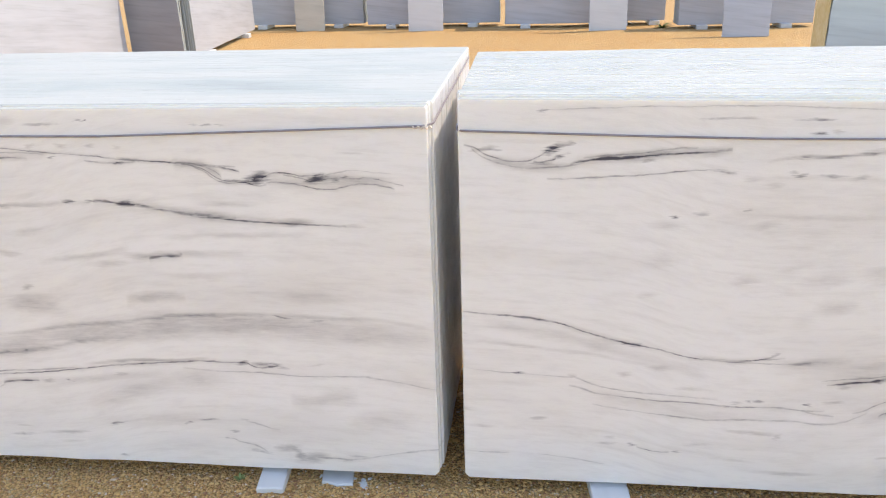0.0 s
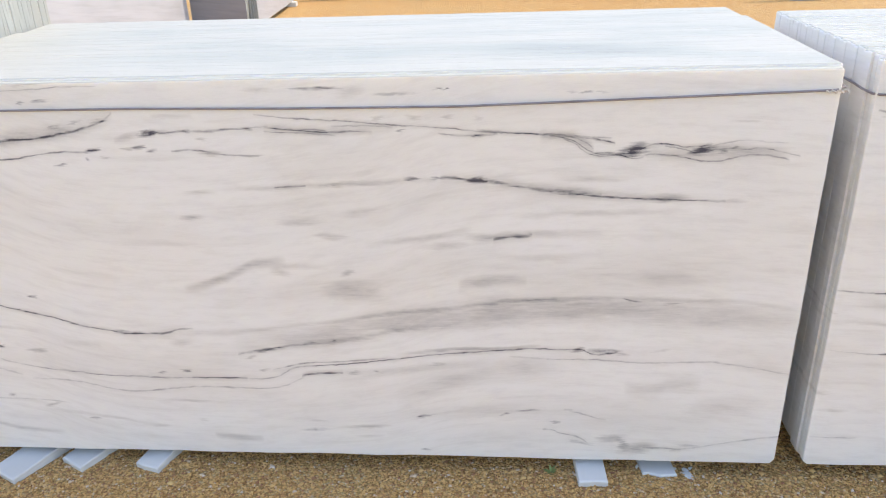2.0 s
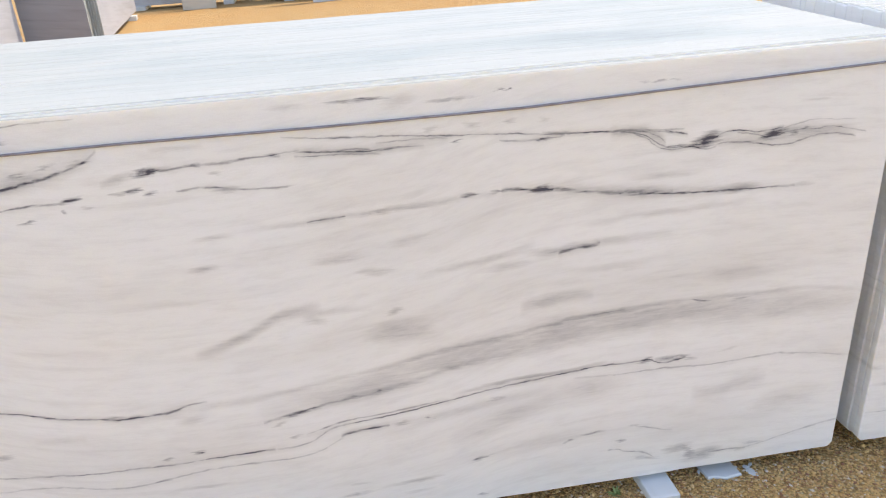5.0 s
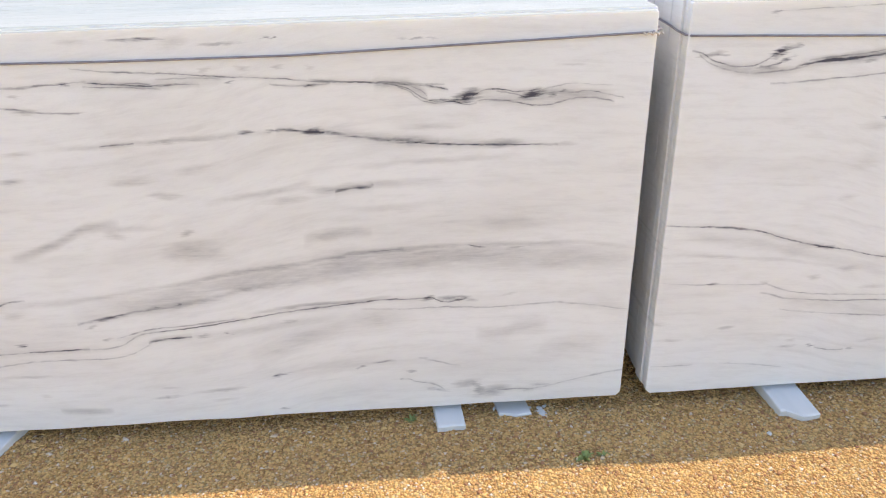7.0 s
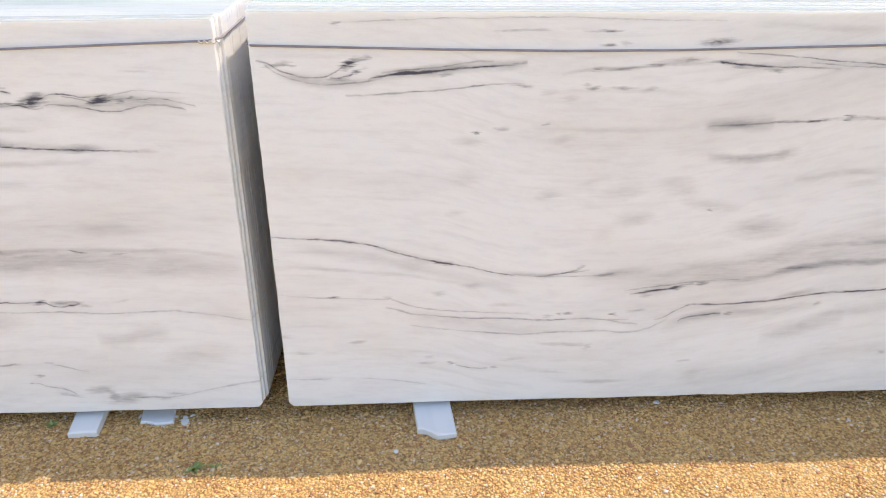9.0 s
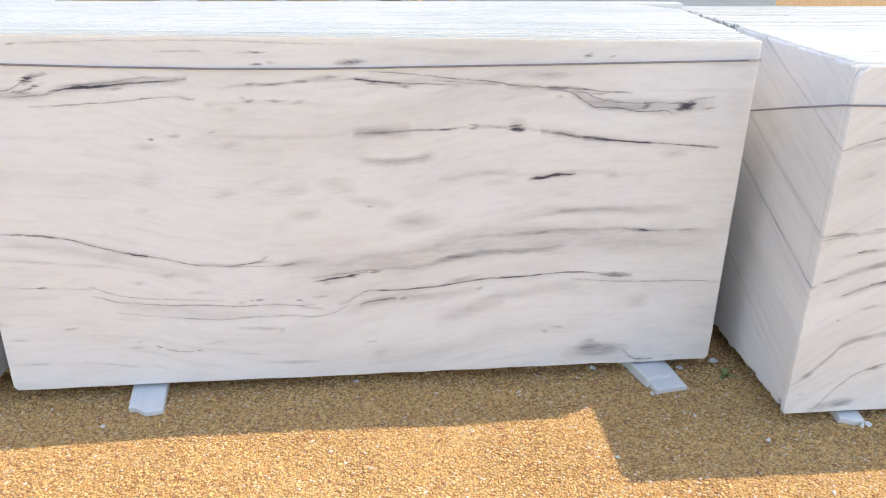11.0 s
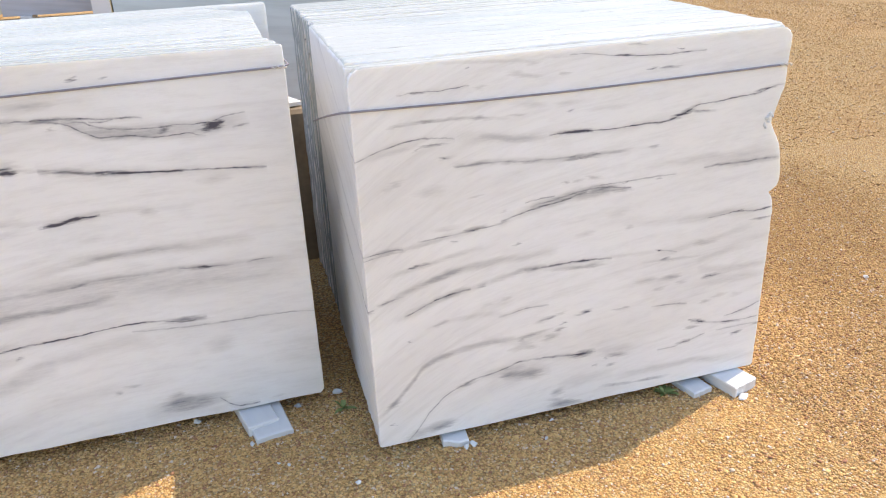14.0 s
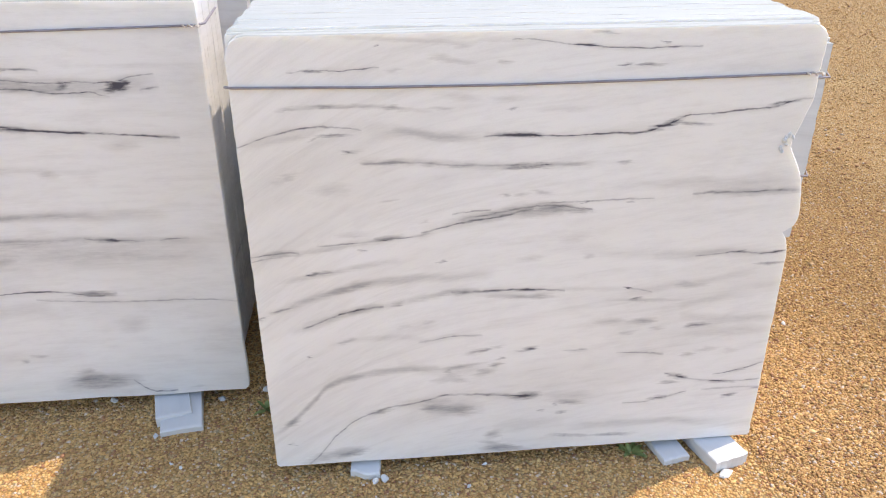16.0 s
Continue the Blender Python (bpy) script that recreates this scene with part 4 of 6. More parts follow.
MARBLE_C.vein(0.0020, .85, [(2.712, 1.065), (2.750, 1.062), (2.783, 1.057), (2.826, 1.055), (2.870, 1.053), (2.925, 1.054), (2.975, 1.053)])
MARBLE_C.fleck(2.750, 1.062, 0.0224, 0.0024, -3, .6)
MARBLE_C.fleck(2.783, 1.085, 0.0252, 0.0024, -5, .5)
MARBLE_C.fleck(2.902, 1.063, 0.0040, 0.0019, -1, .7)
MARBLE_C.fleck(2.832, 1.022, 0.0096, 0.0025, 2, .9)
MARBLE_C.fleck(2.867, 1.022, 0.0187, 0.0030, 0, .7)
MARBLE_C.fleck(2.896, 1.021, 0.0174, 0.0025, 2, .4)
MARBLE_C.fleck(2.902, 1.063, 0.0070, 0.0024, -21, .5)
MARBLE_C.fleck(3.092, 1.079, 0.0308, 0.0073, -3, .15)
MARBLE_C.fleck(2.507, 0.970, 0.0455, 0.0063, -7, .2)
MARBLE_C.fleck(2.604, 0.964, 0.0344, 0.0051, 3, .2)
MARBLE_C.fleck(2.472, 0.948, 0.0251, 0.0025, -0, .4)
MARBLE_C.fleck(2.616, 0.944, 0.0079, 0.0023, 7, .6)
MARBLE_C.fleck(2.716, 0.941, 0.0573, 0.0052, 1, .2)
MARBLE_C.vein(0.0028, .95, [(2.557, 0.889), (2.585, 0.890), (2.629, 0.890), (2.674, 0.888), (2.731, 0.887), (2.776, 0.888), (2.810, 0.889), (2.845, 0.887), (2.879, 0.889), (2.907, 0.896), (2.934, 0.905), (2.950, 0.913), (2.972, 0.922)])
MARBLE_C.vein(0.0023, .7, [(2.934, 0.906), (2.961, 0.919), (2.989, 0.922), (3.035, 0.924), (3.069, 0.928), (3.115, 0.930), (3.150, 0.933), (3.172, 0.941), (3.194, 0.945), (3.229, 0.946)])
MARBLE_C.fleck(2.630, 0.890, 0.0464, 0.0046, -2, .9)
MARBLE_C.fleck(2.920, 0.901, 0.0338, 0.0060, 16, .9)
MARBLE_C.fleck(3.152, 0.937, 0.0331, 0.0046, 11, .8)
MARBLE_C.fleck(2.977, 0.902, 0.0381, 0.0034, -4, .7)
MARBLE_C.cloud(0.0113, .18, [(2.324, 0.909), (2.388, 0.904), (2.453, 0.896), (2.530, 0.890), (2.607, 0.890)])
MARBLE_C.cloud(0.0069, .2, [(2.377, 0.915), (2.431, 0.901), (2.497, 0.887), (2.563, 0.885)])
MARBLE_C.vein(0.0035, .4, [(2.315, 0.846), (2.342, 0.841), (2.386, 0.842), (2.441, 0.839), (2.497, 0.833), (2.564, 0.831), (2.632, 0.826)])
MARBLE_C.fleck(2.338, 0.842, 0.0192, 0.0047, -8, .4)
MARBLE_C.fleck(2.379, 0.843, 0.0257, 0.0054, 6, .5)
MARBLE_C.fleck(2.452, 0.836, 0.0181, 0.0041, -0, .4)
MARBLE_C.fleck(2.519, 0.831, 0.0239, 0.0041, 2, .4)
MARBLE_C.fleck(2.637, 0.826, 0.0427, 0.0048, 0, .9)
MARBLE_C.fleck(2.684, 0.827, 0.0300, 0.0041, 0, .5)
MARBLE_C.fleck(2.744, 0.828, 0.0387, 0.0035, -0, .35)
MARBLE_C.fleck(2.849, 0.826, 0.0170, 0.0035, -2, .5)
MARBLE_C.cloud(0.0072, .18, [(2.299, 0.850), (2.452, 0.839), (2.610, 0.827), (2.782, 0.825), (2.863, 0.825)])
MARBLE_C.fleck(2.257, 0.792, 0.0425, 0.0110, 2, .25)
MARBLE_C.fleck(2.172, 0.817, 0.0212, 0.0067, 26, .25)
MARBLE_C.fleck(2.603, 0.763, 0.0105, 0.0036, 5, .4)
MARBLE_C.fleck(2.638, 0.763, 0.0157, 0.0036, 2, .3)
MARBLE_C.fleck(2.684, 0.767, 0.0222, 0.0043, -8, .35)
MARBLE_C.cloud(0.0101, .2, [(2.822, 0.769), (2.940, 0.776), (3.084, 0.776), (3.220, 0.773)])
MARBLE_C.vein(0.0038, .6, [(2.998, 0.751), (3.052, 0.753), (3.113, 0.752), (3.175, 0.752), (3.231, 0.751)])
MARBLE_C.fleck(3.148, 0.752, 0.0982, 0.0074, -1, .4)
MARBLE_C.fleck(2.367, 0.761, 0.0128, 0.0028, 16, .3)
MARBLE_C.vein(0.0021, .5, [(2.497, 0.727), (2.555, 0.732), (2.578, 0.733)])
MARBLE_C.vein(0.0038, .75, [(2.433, 0.689), (2.468, 0.697), (2.503, 0.705), (2.532, 0.709), (2.567, 0.713), (2.602, 0.718), (2.637, 0.727), (2.666, 0.732)])
MARBLE_C.cloud(0.0101, .35, [(2.474, 0.705), (2.532, 0.713), (2.590, 0.720), (2.648, 0.733), (2.707, 0.735), (2.779, 0.724)])
MARBLE_C.vein(0.0025, .6, [(2.509, 0.714), (2.544, 0.718), (2.602, 0.727), (2.648, 0.735), (2.695, 0.738), (2.742, 0.733), (2.790, 0.725)])
MARBLE_C.fleck(2.704, 0.733, 0.0341, 0.0051, 3, .6)
MARBLE_C.fleck(2.751, 0.725, 0.0393, 0.0044, -5, .5)
MARBLE_C.vein(0.0024, .5, [(2.665, 0.742), (2.730, 0.744), (2.801, 0.745), (2.848, 0.745), (2.920, 0.744)])
MARBLE_C.fleck(2.769, 0.742, 0.0044, 0.0023, 8, .5)
MARBLE_C.fleck(2.868, 0.738, 0.0056, 0.0023, 5, .6)
MARBLE_C.cloud(0.0076, .25, [(2.614, 0.719), (2.672, 0.721), (2.731, 0.724)])
MARBLE_C.fleck(2.373, 0.681, 0.0279, 0.0052, 6, .45)
MARBLE_C.fleck(2.296, 0.691, 0.0306, 0.0058, 2, .3)
MARBLE_C.fleck(2.441, 0.715, 0.0087, 0.0029, 12, .3)
MARBLE_C.vein(0.0022, .5, [(2.220, 0.668), (2.266, 0.669), (2.312, 0.672), (2.358, 0.676), (2.404, 0.680), (2.451, 0.688)])
MARBLE_C.vein(0.0031, .6, [(2.082, 0.647), (2.128, 0.653), (2.162, 0.656), (2.185, 0.654)])
MARBLE_C.fleck(2.151, 0.654, 0.0362, 0.0059, 1, .4)
MARBLE_C.vein(0.0021, .4, [(2.081, 0.637), (2.116, 0.644), (2.150, 0.647)])
MARBLE_C.cloud(0.0064, .3, [(2.173, 0.652), (2.242, 0.662), (2.312, 0.670), (2.358, 0.674)])
MARBLE_C.fleck(2.364, 0.678, 0.0250, 0.0044, 8, .5)
MARBLE_C.fleck(2.313, 0.654, 0.0080, 0.0027, 8, .6)
MARBLE_C.fleck(2.439, 0.685, 0.0197, 0.0059, 10, .25)
MARBLE_C.fleck(2.207, 0.603, 0.0122, 0.0034, 14, .9)
MARBLE_C.fleck(2.233, 0.607, 0.0189, 0.0031, 10, .4)
MARBLE_C.cloud(0.0066, .3, [(2.132, 0.583), (2.191, 0.597), (2.262, 0.609), (2.321, 0.620), (2.391, 0.628)])
MARBLE_C.fleck(2.473, 0.621, 0.0064, 0.0031, 27, .5)
MARBLE_C.cloud(0.0095, .28, [(2.065, 0.495), (2.138, 0.517), (2.211, 0.545), (2.271, 0.564), (2.319, 0.575), (2.402, 0.581), (2.498, 0.585), (2.594, 0.586)])
MARBLE_C.fleck(2.090, 0.501, 0.0131, 0.0035, 21, .6)
MARBLE_C.fleck(2.137, 0.520, 0.0254, 0.0040, 17, .6)
MARBLE_C.fleck(2.277, 0.565, 0.0454, 0.0062, 14, .4)
MARBLE_C.vein(0.0037, .75, [(2.175, 0.472), (2.206, 0.482), (2.243, 0.498), (2.280, 0.508), (2.316, 0.515), (2.352, 0.518)])
MARBLE_C.cloud(0.0084, .25, [(2.144, 0.461), (2.218, 0.484), (2.304, 0.512), (2.376, 0.525), (2.449, 0.537)])
MARBLE_C.fleck(2.382, 0.524, 0.0138, 0.0039, 13, .6)
MARBLE_C.cloud(0.0070, .4, [(2.401, 0.530), (2.461, 0.538), (2.498, 0.546), (2.559, 0.546)])
MARBLE_C.vein(0.0036, .9, [(2.495, 0.546), (2.528, 0.545), (2.571, 0.544), (2.620, 0.544), (2.670, 0.541), (2.713, 0.538), (2.745, 0.534)])
MARBLE_C.fleck(2.662, 0.541, 0.0437, 0.0041, -3, .7)
MARBLE_C.fleck(2.646, 0.526, 0.0767, 0.0049, -5, .4)
MARBLE_C.fleck(2.692, 0.524, 0.0241, 0.0066, 0, .4)
MARBLE_C.cloud(0.0057, .2, [(2.707, 0.539), (2.820, 0.534), (2.884, 0.530)])
MARBLE_C.fleck(2.879, 0.532, 0.0054, 0.0030, 6, .9)
MARBLE_C.vein(0.0026, .55, [(2.881, 0.531), (2.909, 0.528), (2.942, 0.518)])
MARBLE_C.fleck(2.912, 0.504, 0.0142, 0.0042, 3, .6)
MARBLE_C.fleck(2.926, 0.500, 0.0790, 0.0034, -3, .25)
MARBLE_C.fleck(3.014, 0.533, 0.0182, 0.0066, 10, .35)
MARBLE_C.cloud(0.0086, .2, [(2.872, 0.519), (2.973, 0.530), (3.074, 0.543), (3.174, 0.562)])
MARBLE_C.fleck(3.037, 0.530, 0.0270, 0.0042, 5, .35)
MARBLE_C.cloud(0.0089, .2, [(3.006, 0.475), (3.107, 0.498), (3.186, 0.501)])
MARBLE_C.cloud(0.0111, .22, [(2.925, 0.607), (3.026, 0.606), (3.114, 0.610), (3.229, 0.609)])
MARBLE_C.vein(0.0022, .6, [(3.026, 0.602), (3.076, 0.606), (3.127, 0.609), (3.172, 0.605), (3.232, 0.609)])
MARBLE_C.fleck(3.131, 0.611, 0.0051, 0.0026, 37, .8)
MARBLE_C.fleck(3.203, 0.578, 0.0336, 0.0033, -1, .6)
MARBLE_C.fleck(3.200, 0.605, 0.0307, 0.0026, 5, .6)
MARBLE_C.fleck(2.788, 0.617, 0.0144, 0.0063, 6, .25)
MARBLE_C.fleck(2.760, 0.659, 0.0289, 0.0137, 5, .18)
MARBLE_C.fleck(2.663, 0.617, 0.0239, 0.0078, 4, .15)
MARBLE_C.fleck(2.857, 0.621, 0.1371, 0.0127, -7, .12)
MARBLE_C.fleck(2.926, 0.444, 0.0349, 0.0069, 2, .5)
MARBLE_C.fleck(2.854, 0.447, 0.0421, 0.0086, -4, .28)
MARBLE_C.fleck(2.893, 0.415, 0.0181, 0.0053, 4, .35)
MARBLE_C.fleck(3.055, 0.425, 0.0268, 0.0053, 5, .9)
MARBLE_C.fleck(3.090, 0.425, 0.0255, 0.0070, 6, .25)
MARBLE_C.fleck(2.964, 0.423, 0.0182, 0.0053, 4, .35)
MARBLE_C.cloud(0.0122, .25, [(3.010, 0.452), (3.118, 0.438), (3.251, 0.440)])
MARBLE_C.fleck(3.137, 0.406, 0.1112, 0.0108, 0, .22)
MARBLE_C.vein(0.0027, .5, [(2.423, 0.419), (2.461, 0.426), (2.498, 0.431), (2.536, 0.432), (2.567, 0.429)])
MARBLE_C.fleck(2.266, 0.434, 0.0183, 0.0050, 20, .4)
MARBLE_C.cloud(0.0073, .15, [(2.226, 0.422), (2.325, 0.438), (2.448, 0.422)])
MARBLE_C.fleck(2.449, 0.471, 0.0142, 0.0050, 6, .3)
MARBLE_C.fleck(2.393, 0.462, 0.0143, 0.0050, 10, .25)
MARBLE_C.fleck(2.188, 0.401, 0.0050, 0.0031, 18, .6)
MARBLE_C.fleck(2.672, 0.388, 0.0230, 0.0046, 10, .9)
MARBLE_C.fleck(2.781, 0.375, 0.0223, 0.0039, 0, .6)
MARBLE_C.vein(0.0028, .5, [(2.875, 0.362), (2.929, 0.358), (2.990, 0.351)])
MARBLE_C.fleck(3.045, 0.347, 0.0150, 0.0046, 3, .45)
MARBLE_C.fleck(3.090, 0.359, 0.0220, 0.0055, 7, .3)
MARBLE_C.fleck(3.146, 0.352, 0.0154, 0.0055, 13, .25)
MARBLE_C.fleck(2.562, 0.390, 0.0208, 0.0044, 10, .6)
MARBLE_C.fleck(2.546, 0.385, 0.0187, 0.0070, 12, .3)
MARBLE_C.fleck(2.603, 0.397, 0.0173, 0.0035, 10, .4)
MARBLE_C.fleck(2.607, 0.366, 0.0078, 0.0032, 16, .5)
MARBLE_C.fleck(2.491, 0.338, 0.0098, 0.0054, 13, .4)
MARBLE_C.fleck(2.570, 0.330, 0.0223, 0.0072, 12, .45)
MARBLE_C.fleck(2.487, 0.320, 0.0308, 0.0090, 12, .35)
MARBLE_C.fleck(2.518, 0.349, 0.0469, 0.0053, 6, .4)
MARBLE_C.fleck(2.595, 0.349, 0.0148, 0.0054, 6, .5)
MARBLE_C.fleck(2.515, 0.312, 0.0181, 0.0055, 4, .35)
MARBLE_C.cloud(0.0125, .14, [(2.372, 0.375), (2.498, 0.335), (2.628, 0.341)])
MARBLE_C.cloud(0.0078, .5, [(2.078, 0.183), (2.108, 0.202), (2.136, 0.228), (2.164, 0.258), (2.191, 0.287), (2.218, 0.317), (2.244, 0.330), (2.295, 0.342), (2.371, 0.350), (2.473, 0.349)])
MARBLE_C.fleck(2.132, 0.220, 0.0232, 0.0074, 34, .4)
MARBLE_C.fleck(2.128, 0.159, 0.0053, 0.0035, 33, .6)
MARBLE_C.vein(0.0039, .65, [(2.156, 0.091), (2.178, 0.111), (2.207, 0.146), (2.224, 0.170), (2.249, 0.193), (2.276, 0.216), (2.316, 0.234), (2.355, 0.247), (2.407, 0.254), (2.446, 0.262), (2.473, 0.270), (2.525, 0.271), (2.591, 0.266), (2.644, 0.263)])
MARBLE_C.fleck(2.332, 0.238, 0.0255, 0.0056, 13, .5)
MARBLE_C.fleck(2.459, 0.245, 0.0312, 0.0131, 10, .55)
MARBLE_C.fleck(2.494, 0.230, 0.0521, 0.0133, -2, .5)
MARBLE_C.fleck(2.525, 0.222, 0.0308, 0.0115, -8, .35)
MARBLE_C.fleck(2.255, 0.126, 0.0408, 0.0118, 4, .5)
MARBLE_C.fleck(2.194, 0.111, 0.0440, 0.0138, 18, .4)
MARBLE_C.fleck(2.264, 0.120, 0.0379, 0.0079, 16, .4)
MARBLE_C.cloud(0.0163, .16, [(2.368, 0.249), (2.473, 0.249), (2.578, 0.229)])
MARBLE_C.vein(0.0033, .5, [(2.578, 0.265), (2.631, 0.261), (2.671, 0.256), (2.711, 0.255)])
MARBLE_C.fleck(2.667, 0.257, 0.0309, 0.0085, 6, 1.0)
MARBLE_C.fleck(2.777, 0.231, 0.0398, 0.0058, -6, .6)
MARBLE_C.fleck(2.744, 0.226, 0.0060, 0.0035, 15, .6)
MARBLE_C.fleck(2.713, 0.211, 0.0051, 0.0031, 7, .6)
MARBLE_C.fleck(2.762, 0.203, 0.0156, 0.0039, 5, .7)
MARBLE_C.fleck(2.779, 0.246, 0.0592, 0.0134, -4, .25)
MARBLE_C.vein(0.0027, .5, [(2.904, 0.218), (2.952, 0.217), (2.986, 0.225), (3.013, 0.228)])
MARBLE_C.fleck(2.986, 0.227, 0.0222, 0.0047, 5, .7)
MARBLE_C.vein(0.0027, .5, [(3.006, 0.228), (3.040, 0.236), (3.060, 0.241)])
MARBLE_C.fleck(3.029, 0.287, 0.0281, 0.0046, -18, .7)
MARBLE_C.fleck(3.015, 0.271, 0.0222, 0.0046, 0, .6)
MARBLE_C.vein(0.0030, .5, [(2.997, 0.298), (3.062, 0.277), (3.119, 0.266), (3.176, 0.260)])
MARBLE_C.fleck(3.137, 0.263, 0.0337, 0.0042, -7, .5)
MARBLE_C.vein(0.0030, .55, [(3.116, 0.286), (3.156, 0.291), (3.196, 0.300), (3.236, 0.313)])
MARBLE_C.fleck(3.176, 0.295, 0.0219, 0.0042, 12, .6)
MARBLE_C.vein(0.0028, .5, [(3.161, 0.261), (3.203, 0.263), (3.238, 0.265)])
MARBLE_C.fleck(3.164, 0.220, 0.0176, 0.0047, 11, .8)
MARBLE_C.vein(0.0027, .35, [(3.095, 0.241), (3.165, 0.243), (3.235, 0.242)])
MARBLE_C.fleck(3.230, 0.239, 0.0096, 0.0035, 7, .4)
MARBLE_C.cloud(0.0105, .25, [(2.771, 0.163), (2.868, 0.158), (2.952, 0.158), (3.037, 0.158), (3.109, 0.148), (3.224, 0.149)])
MARBLE_C.fleck(2.781, 0.131, 0.0507, 0.0045, -5, .5)
MARBLE_C.fleck(2.893, 0.124, 0.0509, 0.0041, -2, .6)
MARBLE_C.fleck(2.597, 0.149, 0.0214, 0.0099, 20, .5)
MARBLE_C.fleck(2.609, 0.106, 0.0379, 0.0101, 4, .6)
MARBLE_C.fleck(2.644, 0.102, 0.0525, 0.0082, -11, .4)
MARBLE_C.fleck(2.588, 0.125, 0.0230, 0.0060, -10, .35)
MARBLE_C.cloud(0.0137, .14, [(2.593, 0.167), (2.675, 0.174), (2.770, 0.175)])
MARBLE_C = MARBLE_C.done(streaks=1.2, weight=1.05)
MARBLE_D = Marble("veined_white_marble_d").begin([(-4.7, 0.5), (-3.6, 0.54), (-2.4, 0.5)])
MARBLE_D.vein(0.005, 0.8, [(-4.6, 0.36), (-3.9, 0.41), (-3.2, 0.36), (-2.7, 0.38), (-2.35, 0.385)])
MARBLE_D.vein(0.004, 0.7, [(-4.2, 0.27), (-3.5, 0.31), (-2.8, 0.28), (-2.35, 0.296)])
MARBLE_D.vein(0.004, 0.45, [(-3.3, 0.22), (-2.8, 0.24), (-2.35, 0.238)])
MARBLE_D.vein(0.008, 0.7, [(-3.0, 0.66), (-2.7, 0.60), (-2.35, 0.575)])
MARBLE_D.cloud(0.03, 0.25, [(-4.6, 0.45), (-3.6, 0.5), (-2.35, 0.46)])
MARBLE_D = MARBLE_D.done()


def plain_marble(name, white, seed, scale=1.0, rough=0.5, streaks=1.0):
    """A greyer marble with level streaks, for the stacks farther off."""
    m = Nodes(name)
    pos = m.node("ShaderNodeTexCoord", 3)
    info = m.node("ShaderNodeObjectInfo", 5)
    sep = m.tree.nodes.new("ShaderNodeSeparateXYZ")
    m.put(sep.inputs[0], pos)
    off = m.math("MULTIPLY_ADD", info, 37.0, seed)
    z = m.math("MULTIPLY_ADD", sep.outputs[0], 0.12, sep.outputs[2])
    a = m.noise(m.xyz(m.math("ADD", sep.outputs[0], off), sep.outputs[1], m.math("MULTIPLY", z, 9 * scale)), 1.6, 5)
    b = m.noise(m.xyz(m.math("MULTIPLY", m.math("ADD", sep.outputs[0], off), 2.0), sep.outputs[1], m.math("MULTIPLY", z, 45 * scale)), 1.0, 5, 0.6)
    t = m.math("ADD", m.span(a, 0.4, 0.75, 0.0, 0.35 * streaks), m.span(b, 0.5, 0.8, 0.0, 0.4 * streaks))
    dark = tuple(c * 0.52 for c in white)
    col = m.ramp(t, ((0.0, white), (1.0, dark)))
    grit = m.noise(pos, 300.0, 2)
    m.bump(grit, 0.1, 0.002)
    return m.finish(col, m.span(grit, 0.3, 0.7, rough - 0.05, rough + 0.1))


MARBLE_GREY = plain_marble("grey_marble", (0.47, 0.49, 0.53), 3.0)
# darker grey that paints the shade on a stack's unlit front
MARBLE_SHADED = plain_marble("shaded_grey_marble", (0.30, 0.295, 0.31), 8.0, 0.7)
MARBLE_PALE = plain_marble("pale_marble", (0.66, 0.66, 0.655), 5.0, 0.6, 0.5, 0.6)
MARBLE_GREEN = plain_marble("greenish_marble", (0.58, 0.62, 0.60), 13.0, 0.8)
MARBLE_CREAM = plain_marble("cream_marble", (0.56, 0.54, 0.47), 17.0, 0.6)
MARBLE_CHIP = plain_marble("white_marble_offcut", (0.64, 0.66, 0.66), 21.0, 1.5, 0.45, 0.7)


